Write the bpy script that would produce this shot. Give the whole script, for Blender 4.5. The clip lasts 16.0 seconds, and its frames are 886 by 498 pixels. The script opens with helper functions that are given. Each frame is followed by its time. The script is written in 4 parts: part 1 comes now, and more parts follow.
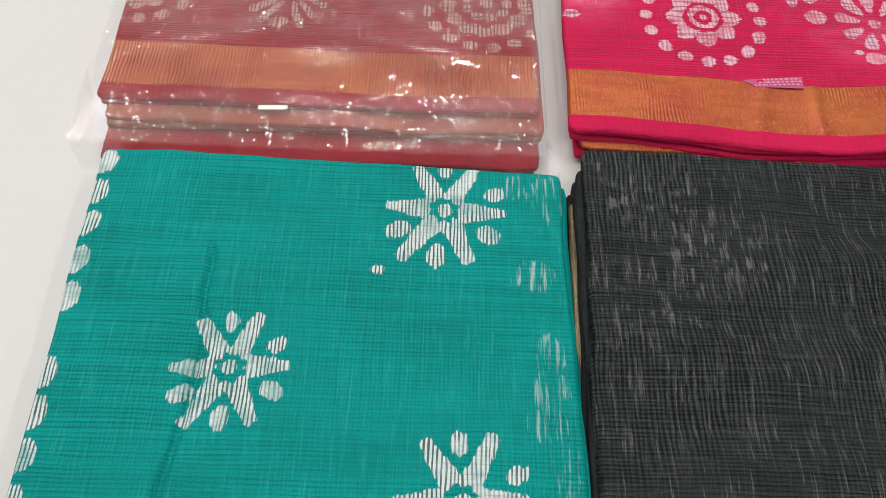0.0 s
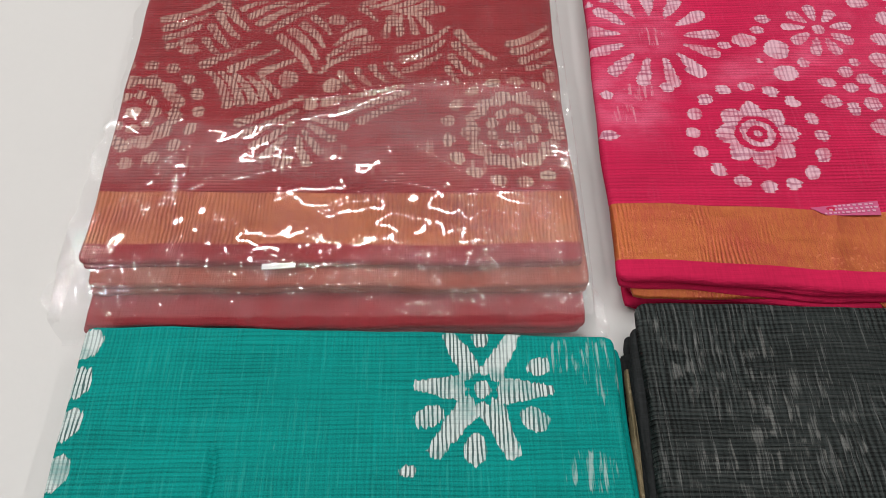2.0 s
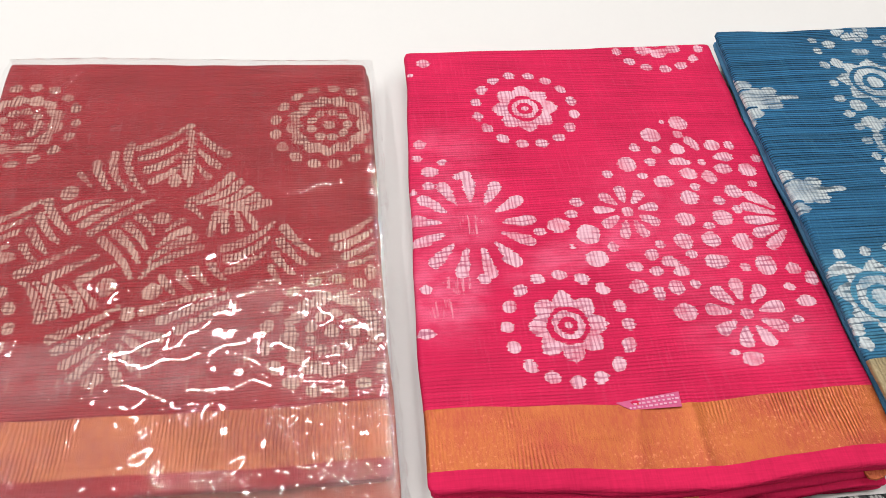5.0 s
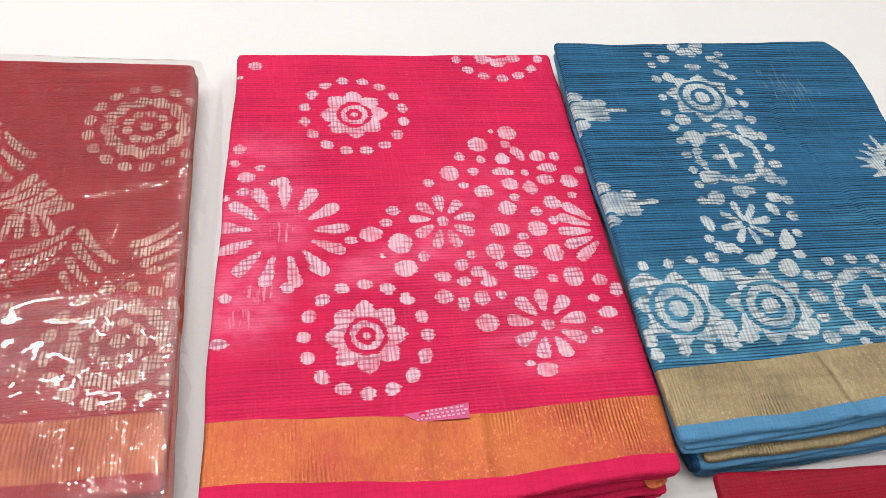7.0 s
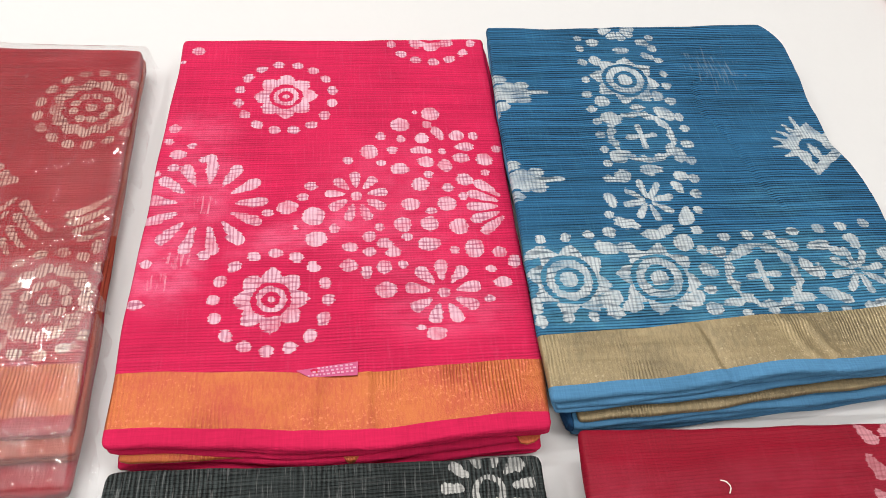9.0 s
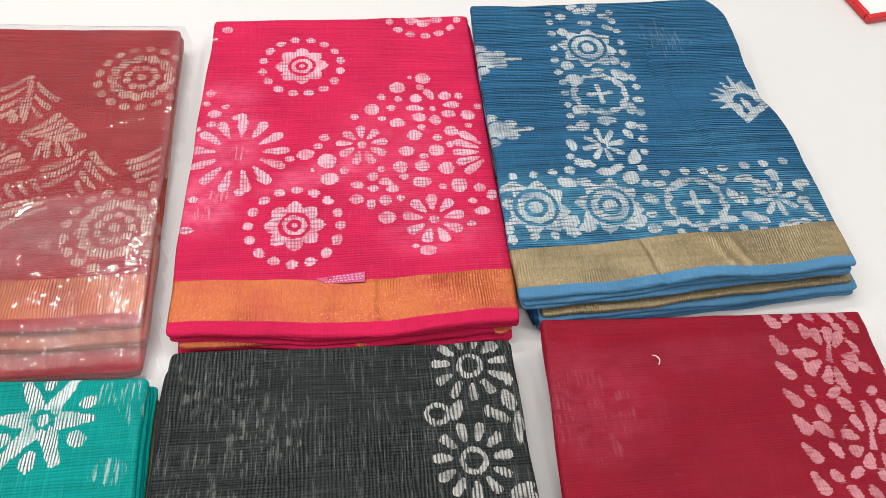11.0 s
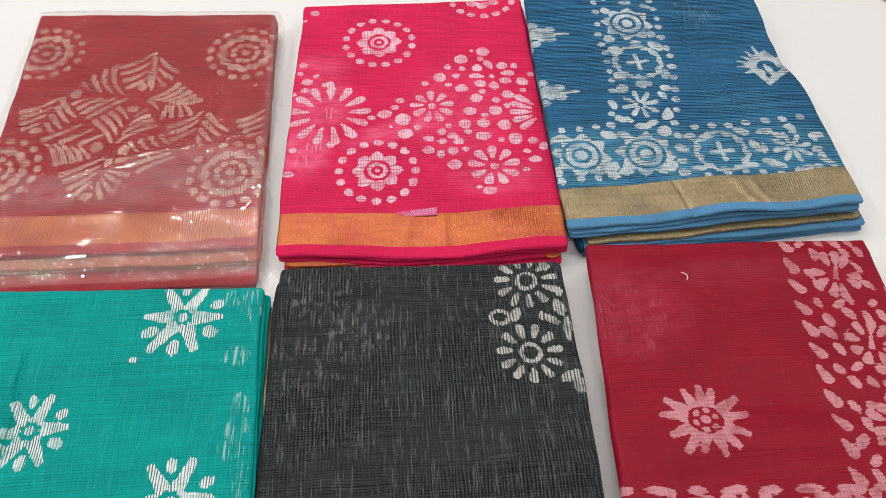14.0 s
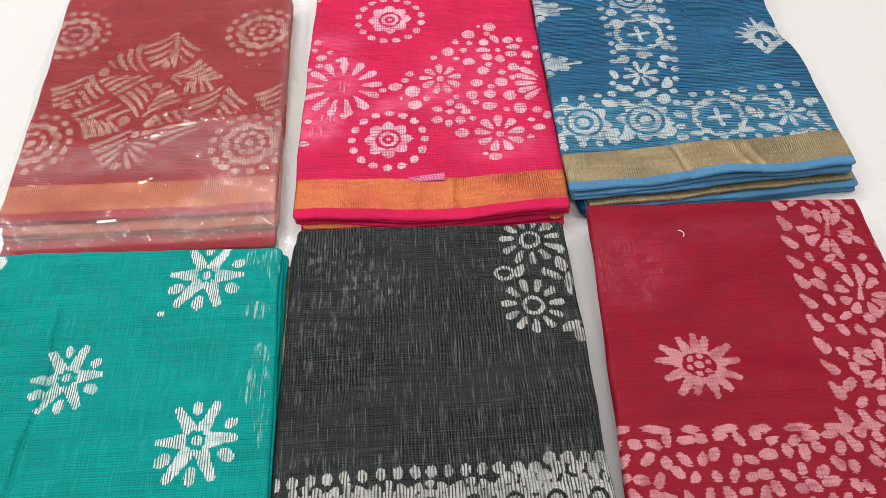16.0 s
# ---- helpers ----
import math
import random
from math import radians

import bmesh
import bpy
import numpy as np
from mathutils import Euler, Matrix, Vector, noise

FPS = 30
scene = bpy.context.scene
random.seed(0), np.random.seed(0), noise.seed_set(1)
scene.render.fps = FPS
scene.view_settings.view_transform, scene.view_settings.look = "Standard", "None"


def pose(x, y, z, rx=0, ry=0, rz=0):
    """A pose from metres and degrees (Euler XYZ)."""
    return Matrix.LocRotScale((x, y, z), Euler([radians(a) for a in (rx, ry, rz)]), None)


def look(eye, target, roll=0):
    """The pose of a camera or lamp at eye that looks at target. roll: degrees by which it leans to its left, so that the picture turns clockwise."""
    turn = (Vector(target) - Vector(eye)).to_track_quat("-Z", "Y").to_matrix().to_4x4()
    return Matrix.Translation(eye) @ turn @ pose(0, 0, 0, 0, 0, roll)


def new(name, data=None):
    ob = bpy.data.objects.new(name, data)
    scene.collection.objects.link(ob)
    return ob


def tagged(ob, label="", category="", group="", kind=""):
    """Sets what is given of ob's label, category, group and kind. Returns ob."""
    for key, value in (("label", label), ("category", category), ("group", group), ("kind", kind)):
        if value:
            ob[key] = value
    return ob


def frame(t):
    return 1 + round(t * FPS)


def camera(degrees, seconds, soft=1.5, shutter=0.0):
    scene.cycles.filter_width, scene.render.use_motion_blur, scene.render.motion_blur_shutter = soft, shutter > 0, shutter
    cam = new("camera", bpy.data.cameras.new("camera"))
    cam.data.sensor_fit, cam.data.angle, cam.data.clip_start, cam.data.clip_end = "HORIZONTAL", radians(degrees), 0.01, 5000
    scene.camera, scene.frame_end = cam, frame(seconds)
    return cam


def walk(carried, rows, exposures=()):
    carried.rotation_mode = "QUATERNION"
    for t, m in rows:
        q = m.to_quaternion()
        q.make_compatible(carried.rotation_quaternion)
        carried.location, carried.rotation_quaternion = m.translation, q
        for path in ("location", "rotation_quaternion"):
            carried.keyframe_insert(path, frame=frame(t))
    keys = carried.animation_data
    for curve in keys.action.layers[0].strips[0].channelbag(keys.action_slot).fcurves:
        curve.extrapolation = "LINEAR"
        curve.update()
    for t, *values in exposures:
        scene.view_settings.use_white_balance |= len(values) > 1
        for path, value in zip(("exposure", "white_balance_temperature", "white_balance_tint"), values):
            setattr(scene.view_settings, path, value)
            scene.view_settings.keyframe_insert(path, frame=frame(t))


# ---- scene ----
cam = camera(61.0, 16.0, soft=0.7)
PATH = [
    (0, (0.032, 0.019, 0.389), (0.063, 0.986, -1.361), 3.4),
    (0.5, (0.036, 0.055, 0.382), (0.056, 1.046, -1.356), 1.5),
    (1, (0.031, 0.074, 0.376), (0.044, 1.088, -1.348), 1.0),
    (1.5, (0.023, 0.09, 0.375), (0.028, 1.115, -1.343), 0.4),
    (2, (0.018, 0.112, 0.374), (0.031, 1.156, -1.332), 0.1),
    (2.5, (0.023, 0.138, 0.386), (0.034, 1.223, -1.294), -1.0),
    (3, (0.026, 0.155, 0.394), (0.069, 1.275, -1.262), -0.2),
    (3.5, (0.031, 0.167, 0.408), (0.088, 1.32, -1.225), -0.3),
    (4, (0.042, 0.173, 0.417), (0.152, 1.349, -1.197), 1.9),
    (4.5, (0.064, 0.171, 0.423), (0.208, 1.355, -1.183), 2.6),
    (5, (0.088, 0.173, 0.426), (0.287, 1.354, -1.176), 4.8),
    (5.2, (0.099, 0.175, 0.423), (0.344, 1.351, -1.176), 6.2),
    (7.3, (0.19, 0.169, 0.437), (0.536, 1.321, -1.162), 11.3),
    (7.5, (0.198, 0.167, 0.438), (0.527, 1.313, -1.168), 11.3),
    (8, (0.217, 0.164, 0.443), (0.527, 1.316, -1.162), 11.3),
    (8.5, (0.242, 0.147, 0.454), (0.489, 1.308, -1.156), 8.7),
    (9, (0.267, 0.132, 0.469), (0.501, 1.269, -1.16), 7.7),
    (9.2, (0.277, 0.119, 0.477), (0.508, 1.262, -1.148), 7.2),
    (11.3, (0.26, 0.002, 0.548), (0.459, 1.125, -1.095), 5.4),
    (11.5, (0.247, -0.011, 0.552), (0.413, 1.125, -1.086), 3.9),
    (12, (0.218, -0.03, 0.557), (0.322, 1.105, -1.086), 1.8),
    (12.5, (0.208, -0.046, 0.568), (0.314, 1.087, -1.077), 1.9),
    (13, (0.218, -0.07, 0.572), (0.273, 1.098, -1.051), -1.2),
    (13.5, (0.229, -0.086, 0.581), (0.311, 1.08, -1.042), -0.1),
    (14, (0.235, -0.098, 0.596), (0.333, 1.054, -1.036), 1.3),
    (14.5, (0.241, -0.119, 0.614), (0.279, 1.033, -1.02), -1.3),
    (15, (0.244, -0.142, 0.626), (0.279, 1.044, -0.984), -1.7),
    (15.5, (0.243, -0.148, 0.63), (0.299, 1.039, -0.979), -0.8),
    (16, (0.242, -0.147, 0.608), (0.29, 0.998, -1.031), -1.2),
]
EXPOSURES = [(0.0, -0.46), (1.5, -0.55), (2.5, -0.72), (3.5, -0.66), (4.0, -0.49), (4.5, -0.37), (5.0, -0.18), (8.5, -0.16), (9.0, -0.13), (11.5, -0.16), (12.0, -0.05), (13.5, -0.07), (14.0, -0.26), (14.5, -0.16), (15.5, -0.28), (16.0, -0.19)]
walk(cam, [(t, look(eye, target, roll)) for t, eye, target, roll in PATH], EXPOSURES)

# ---- world, lamps ----
world = bpy.data.worlds.new("room_air")
scene.world = world
world.use_nodes = True
world.node_tree.nodes["Background"].inputs[0].default_value = (1.0, 0.97, 0.93, 1)
world.node_tree.nodes["Background"].inputs[1].default_value = 0.3


def tube_lamp(x, y, z, watts, turn, length=1.2, width=0.030):
    """A ceiling tube: an area lamp of the tube's size, pointing down."""
    data = bpy.data.lights.new("tube_lamp", "AREA")
    data.shape, data.size, data.size_y, data.energy = "RECTANGLE", length, width, watts
    data.color = (1.0, 0.975, 0.965)
    ob = new("tube_lamp", data)
    ob.matrix_world = pose(x, y, z, 0, 0, turn)
    return tagged(ob, "slim white fluorescent tube, assumed out of view under the ceiling", "lamp", kind="structure")


tube_lamp(-0.22, 1.50, 1.84, 25, 3)
# unseen tube, added so that the sleeve's crushed end catches glints
tube_lamp(0.10, 0.80, 1.84, 9, 2)
tube_lamp(0.45, -0.75, 1.84, 18, 0)
tube_lamp(-1.25, 0.6, 1.84, 20, 90)
# unseen tube, added to brighten the right-hand side
tube_lamp(1.45, 0.45, 1.84, 15, 90)


# ---- materials ----
class Nodes:
    """Short hand for node trees: every call adds a node and returns its first output."""

    def __init__(self, name):
        self.m = bpy.data.materials.new(name)
        self.m.use_nodes = True
        self.t = self.m.node_tree
        self.bsdf = self.t.nodes["Principled BSDF"]
        self.out = self.t.nodes["Material Output"]
        self.co = self.add("ShaderNodeTexCoord").outputs["Object"]

    def add(self, kind):
        return self.t.nodes.new(kind)

    def wire(self, a, socket):
        if isinstance(a, bpy.types.NodeSocket):
            self.t.links.new(a, socket)
        else:
            socket.default_value = a

    def calc(self, op, a, b=0.0, c=0.0, clamp=False):
        n = self.add("ShaderNodeMath")
        n.operation, n.use_clamp = op, clamp
        for v, s in zip((a, b, c), n.inputs):
            self.wire(v, s)
        return n.outputs[0]

    def stretch(self, sx, sy, sz=1.0):
        n = self.add("ShaderNodeMapping")
        n.inputs["Scale"].default_value = (sx, sy, sz)
        self.wire(self.co, n.inputs["Vector"])
        return n.outputs[0]

    def noise(self, sx, sy, sz=1.0, detail=2.0, rough=0.5):
        n = self.add("ShaderNodeTexNoise")
        n.inputs["Scale"].default_value, n.inputs["Detail"].default_value = 1.0, detail
        n.inputs["Roughness"].default_value = rough
        self.wire(self.stretch(sx, sy, sz), n.inputs["Vector"])
        return n.outputs[0]

    def ramp(self, v, lo, hi, to0=0.0, to1=1.0):
        n = self.add("ShaderNodeMapRange")
        n.interpolation_type = "SMOOTHSTEP"
        for v2, s in zip((v, lo, hi, to0, to1), n.inputs):
            self.wire(v2, s)
        return n.outputs[0]

    def mix(self, f, a, b):
        n = self.add("ShaderNodeMix")
        n.data_type = "RGBA"
        for v, i in ((f, 0), (a, 6), (b, 7)):
            self.wire(v, n.inputs[i])
        return n.outputs[2]

    def tint(self, colour, value):
        n = self.add("ShaderNodeVectorMath")
        n.operation = "SCALE"
        self.wire(colour[:3] if isinstance(colour, tuple) else colour, n.inputs[0])
        self.wire(value, n.inputs[3])
        return n.outputs[0]

    def attr(self, name):
        n = self.add("ShaderNodeAttribute")
        n.attribute_name = name
        return n.outputs["Fac"]

    def axes(self):
        n = self.add("ShaderNodeSeparateXYZ")
        self.wire(self.co, n.inputs[0])
        return n.outputs

    def bump(self, height, strength=1.0, distance=1.0):
        n = self.add("ShaderNodeBump")
        n.inputs["Strength"].default_value, n.inputs["Distance"].default_value = strength, distance
        self.wire(height, n.inputs["Height"])
        self.wire(n.outputs[0], self.bsdf.inputs["Normal"])

    def finish(self, colour, rough, metal=0.0, sheen=0.0, specular=0.5):
        for v, k in ((colour, "Base Color"), (rough, "Roughness"), (metal, "Metallic"), (sheen, "Sheen Weight"), (specular, "Specular IOR Level")):
            self.wire(v, self.bsdf.inputs[k])
        return self.m


def rgb(r, g, b):
    return (r, g, b, 1.0)


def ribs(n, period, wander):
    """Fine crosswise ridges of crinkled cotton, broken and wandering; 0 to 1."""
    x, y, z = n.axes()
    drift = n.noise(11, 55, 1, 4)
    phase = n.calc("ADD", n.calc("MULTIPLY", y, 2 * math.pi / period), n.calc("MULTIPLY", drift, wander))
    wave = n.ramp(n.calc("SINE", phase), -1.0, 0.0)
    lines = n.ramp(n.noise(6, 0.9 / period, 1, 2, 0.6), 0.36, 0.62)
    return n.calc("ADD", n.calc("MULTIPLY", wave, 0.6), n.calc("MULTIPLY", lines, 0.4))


def cotton(name, dye, ink=(0.80, 0.74, 0.74), rib=0.35, slub=0.5, comb=0.15, line=0.0024, lines=0.75, cross=0.3, period=0.0033, fade=0.5, pale=None, vein=None, rough=0.75, gloss=0.12, across=1.0, edge=(45, 520), wander=15.0):
    """Hand-printed slub cotton. dye: ground colour; ink: the resist-print white; rib: crosswise crinkle; slub: strength of the pale warp dashes;
    comb: fine regular warp; line, lines, cross: spacing and strength of the dark threads that cross the print; fade: prints that show through; across: strength of the weft beside the warp;
    edge: how the threads comb the outline of the print; wander: how far the ribs stray."""
    n = Nodes(name)
    x, y, z = n.axes()
    rb = ribs(n, period, wander)
    patch = n.noise(16, 22, 1, 3)
    warp = n.noise(620, 26, 1, 3, 0.65)
    weft = n.noise(22, 700, 1, 3, 0.65)
    grain = n.noise(1500, 1500, 1, 2)
    wob = n.calc("MULTIPLY", n.noise(150, 30, 1, 4), 11.0)
    rows = n.calc("SINE", n.calc("ADD", n.calc("MULTIPLY", x, 2 * math.pi / line), wob))
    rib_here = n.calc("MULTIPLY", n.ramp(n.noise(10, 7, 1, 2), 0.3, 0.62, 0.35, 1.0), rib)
    comb_here = n.calc("MULTIPLY", n.ramp(n.noise(12, 14, 7, 3), 0.40, 0.62, 0.2, 1.0), comb)
    shade = n.calc("MULTIPLY_ADD", n.calc("SUBTRACT", warp, 0.5), 1.6 * slub, 1.0)
    shade = n.calc("ADD", shade, n.calc("MULTIPLY", n.calc("SUBTRACT", weft, 0.5), 1.3 * slub * across))
    shade = n.calc("ADD", shade, n.calc("MULTIPLY", n.calc("SUBTRACT", patch, 0.5), 0.55))
    shade = n.calc("ADD", shade, n.calc("MULTIPLY", n.calc("SUBTRACT", grain, 0.5), 0.9))
    shade = n.calc("ADD", shade, n.calc("MULTIPLY", rows, comb_here))
    # furrows between the ribs get shade painted into the dye, besides the bump
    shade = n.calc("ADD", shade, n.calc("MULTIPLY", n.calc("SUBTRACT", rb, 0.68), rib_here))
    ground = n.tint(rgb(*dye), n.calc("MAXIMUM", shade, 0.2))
    light = pale or tuple(0.72 * c + 0.28 * 0.5 for c in dye)
    streak = n.calc("MAXIMUM", n.ramp(n.noise(640, 34, 3, 3, 0.65), 0.55, 0.68), n.calc("MULTIPLY", n.ramp(n.noise(26, 560, 3, 3, 0.65), 0.55, 0.68), 0.4 * across))
    ground = n.mix(n.calc("MULTIPLY", streak, slub, clamp=True), ground, rgb(*light))
    bled = n.calc("MULTIPLY", n.attr("bleach"), n.ramp(n.noise(55, 90, 5, 4, 0.6), 0.30, 0.66, 0.25, 1.0), clamp=True)
    ground = n.mix(bled, ground, n.tint(rgb(*light), n.calc("MAXIMUM", shade, 0.3)))
    rough_edge = n.calc("ADD", n.calc("MULTIPLY_ADD", n.noise(edge[0], edge[1], 1, 3, 0.6), 5.0, -2.55), n.calc("MULTIPLY_ADD", n.noise(110, 110, 4, 2), 2.4, -1.3))
    mask = n.ramp(n.calc("ADD", n.attr("print"), rough_edge), -0.25, 0.35)
    gaps = n.calc("MULTIPLY", n.ramp(rows, -0.15, 0.6), n.calc("MULTIPLY", n.ramp(n.noise(55, 40, 8, 3), 0.34, 0.56, 0.45, 1.0), lines))
    cols = n.calc("SINE", n.calc("ADD", n.calc("MULTIPLY", y, 2 * math.pi / (line * 1.45)), n.calc("MULTIPLY", n.noise(40, 160, 3, 4), 13.0)))
    gaps2 = n.calc("MULTIPLY", n.ramp(cols, 0.25, 0.9), n.calc("MULTIPLY", n.ramp(n.noise(40, 40, 5, 3), 0.38, 0.58), cross))
    gap = n.calc("SUBTRACT", 1.0, n.calc("MULTIPLY", n.calc("SUBTRACT", 1.0, gaps), n.calc("SUBTRACT", 1.0, gaps2)))
    thread = rgb(*(vein or tuple(0.45 * c + 0.03 for c in dye)))
    body = n.mix(gap, rgb(*ink), thread)
    body = n.mix(n.ramp(n.noise(70, 70, 9, 4, 0.6), 0.40, 0.72, 0.0, 0.55), body, ground)
    ghost = n.calc("MULTIPLY", n.ramp(n.calc("ADD", n.attr("ghost"), n.calc("MULTIPLY", rough_edge, 2.0)), -0.8, 1.2), n.ramp(n.noise(420, 30, 2, 3, 0.65), 0.49, 0.66))
    ground = n.mix(n.calc("MULTIPLY", ghost, fade), ground, rgb(*ink))
    colour = n.mix(mask, ground, body)
    h = n.calc("ADD", n.calc("MULTIPLY", n.calc("MULTIPLY", rb, rib_here), 0.0011), n.calc("MULTIPLY", n.calc("ADD", warp, weft), 0.0002))
    h = n.calc("ADD", h, n.calc("MULTIPLY", n.calc("MULTIPLY", rows, comb_here), 0.00025))
    n.bump(h, 0.8)
    return n.finish(colour, rough, sheen=0.0, specular=gloss)


def zari(name, gold, thread, shine=0.45, pleats=(0.47, 0.62), stray=13.0):
    """Woven metallic border: gold weft over dyed warp, puckered into fine upright crinkles; pucker shade and glints are
    painted into its colour.
    """
    n = Nodes(name)
    x, y, z = n.axes()
    phase = n.calc("ADD", n.calc("MULTIPLY", x, 2 * math.pi / 0.0023), n.calc("MULTIPLY", n.noise(70, 24, 1, 3), stray))
    where = n.ramp(n.noise(15, 9, 2, 2), *pleats)
    fine = n.noise(1300, 600, 1, 3, 0.65)
    short = n.ramp(n.noise(520, 130, 6, 3, 0.65), 0.38, 0.62)
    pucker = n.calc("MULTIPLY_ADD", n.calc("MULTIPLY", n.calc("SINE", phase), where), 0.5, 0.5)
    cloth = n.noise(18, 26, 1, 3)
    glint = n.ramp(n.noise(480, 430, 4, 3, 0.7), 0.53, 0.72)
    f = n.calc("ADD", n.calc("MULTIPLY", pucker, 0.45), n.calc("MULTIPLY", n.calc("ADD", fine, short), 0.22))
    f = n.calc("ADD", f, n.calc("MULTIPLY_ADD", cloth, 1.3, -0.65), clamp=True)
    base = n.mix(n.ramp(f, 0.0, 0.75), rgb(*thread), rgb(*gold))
    # painted glints: scattered flecks brighter than the gold itself
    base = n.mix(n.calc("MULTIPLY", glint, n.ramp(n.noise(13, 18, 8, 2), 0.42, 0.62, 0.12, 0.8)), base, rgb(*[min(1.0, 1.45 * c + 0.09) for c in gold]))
    n.bump(n.calc("ADD", n.calc("MULTIPLY", pucker, 0.0007), n.calc("MULTIPLY", fine, 0.0004)), 0.8)
    return n.finish(base, n.ramp(fine, 0.3, 0.7, 0.36, 0.55), metal=shine)


def plain_weave(name, dye, amount=0.5):
    """Plain selvedge or fold of the same cotton, without print."""
    n = Nodes(name)
    a, b = n.noise(900, 60, 60, 2), n.noise(50, 1000, 1000, 2)
    p = n.noise(20, 20, 20, 3)
    v = n.calc("ADD", n.calc("MULTIPLY_ADD", n.calc("ADD", a, b), amount, 1 - amount), n.calc("MULTIPLY_ADD", p, 0.5, -0.25))
    crush = n.noise(70, 45, 260, 3, 0.55)
    n.bump(n.calc("ADD", n.calc("ADD", n.calc("MULTIPLY", a, 0.0003), n.calc("MULTIPLY", b, 0.0003)), n.calc("MULTIPLY", crush, 0.0022)), 0.8)
    return n.finish(n.tint(rgb(*dye), v), 0.8, sheen=0.0, specular=0.10)


def painted(name, colour, rough=0.5, grain=0.06, scale=30, relief=0.0002):
    n = Nodes(name)
    v = n.calc("MULTIPLY_ADD", n.noise(scale, scale, scale, 4), grain * 2, 1 - grain)
    f = n.noise(scale * 40, scale * 40, scale * 40, 2)
    v = n.calc("ADD", v, n.calc("MULTIPLY_ADD", f, grain, -grain / 2))
    n.bump(f, 0.3, relief)
    return n.finish(n.tint(rgb(*colour), v), rough)


def clear_film(name):
    """Thin clear polypropylene: lets the cloth through, mirrors the lamps, a little milky where haze paints in soft
    reflections.
    """
    n = Nodes(name)
    clear, gloss, milk = n.add("ShaderNodeBsdfTransparent"), n.add("ShaderNodeBsdfGlossy"), n.add("ShaderNodeBsdfDiffuse")
    clear.inputs[0].default_value = rgb(0.97, 0.97, 0.97)
    gloss.inputs[0].default_value, gloss.inputs["Roughness"].default_value = rgb(1, 1, 1), 0.03
    milk.inputs[0].default_value = rgb(0.85, 0.85, 0.87)
    facing = n.add("ShaderNodeLayerWeight")
    facing.inputs["Blend"].default_value = 0.5
    bump = n.add("ShaderNodeBump")
    bump.inputs["Distance"].default_value, bump.inputs["Strength"].default_value = 1.0, 1.0
    fine = n.calc("MULTIPLY", n.noise(330, 520, 60, 2, 0.5), 0.000012)
    n.wire(n.calc("MULTIPLY_ADD", n.noise(45, 36, 60, 2, 0.5), 0.00012, fine), bump.inputs["Height"])
    for s in (gloss.inputs["Normal"], facing.inputs["Normal"]):
        n.wire(bump.outputs[0], s)
    mirror = n.calc("MULTIPLY_ADD", n.calc("POWER", facing.outputs["Facing"], 5.0), 0.8, 0.064)
    a, b = n.add("ShaderNodeMixShader"), n.add("ShaderNodeMixShader")
    n.wire(n.calc("MULTIPLY", n.attr("haze"), n.ramp(n.noise(60, 80, 9, 4), 0.30, 0.72, 0.6, 1.3)), a.inputs[0])
    n.wire(clear.outputs[0], a.inputs[1])
    n.wire(milk.outputs[0], a.inputs[2])
    n.wire(mirror, b.inputs[0])
    n.wire(a.outputs[0], b.inputs[1])
    n.wire(gloss.outputs[0], b.inputs[2])
    n.wire(b.outputs[0], n.out.inputs["Surface"])
    return n.m


MAROON, PINK, BLUE = (0.265, 0.019, 0.028), (0.50, 0.013, 0.068), (0.020, 0.097, 0.195)
TEAL, CHAR, CRIMSON = (0.0, 0.232, 0.212), (0.0185, 0.0235, 0.0230), (0.205, 0.002, 0.014)
WHITE_TABLE = painted("white_laminate", (0.62, 0.615, 0.605), 0.5, 0.02, 6)
WALL_PAINT = painted("wall_paint", (0.78, 0.77, 0.74), 0.8, 0.03, 4)
FLOOR_STONE = painted("floor_stone", (0.42, 0.40, 0.37), 0.4, 0.12, 8)
FILM = clear_film("clear_film")
RED_RIM = painted("red_plastic", (0.55, 0.012, 0.018), 0.35, 0.05, 60)
TRAY_WHITE = painted("white_plastic", (0.80, 0.76, 0.74), 0.4, 0.03, 40)
TAG_PAPER = painted("tag_paper", (0.50, 0.075, 0.19), 0.7, 0.14, 300)
TAG_INK = painted("tag_ink", (0.62, 0.30, 0.42), 0.7, 0.10, 200)
THREAD = painted("white_thread", (0.80, 0.70, 0.66), 0.8, 0.05, 900)

# ---- cloth geometry ----
LATTICE = np.random.RandomState(7).rand(256, 256)


def bumps(x, y, size, seed=0):
    """Smooth value noise over the plan, -1 to 1, with lumps of the given size."""
    u, v = np.asarray(x) / size + 37.3 * seed + 400, np.asarray(y) / size + 17.7 * seed + 400
    i, j = np.floor(u).astype(int), np.floor(v).astype(int)
    f, g = u - i, v - j
    f, g = f * f * (3 - 2 * f), g * g * (3 - 2 * g)
    a, b = LATTICE[i % 256, j % 256], LATTICE[(i + 1) % 256, j % 256]
    c, d = LATTICE[i % 256, (j + 1) % 256], LATTICE[(i + 1) % 256, (j + 1) % 256]
    return 2 * ((a * (1 - f) + b * f) * (1 - g) + (c * (1 - f) + d * f) * g) - 1


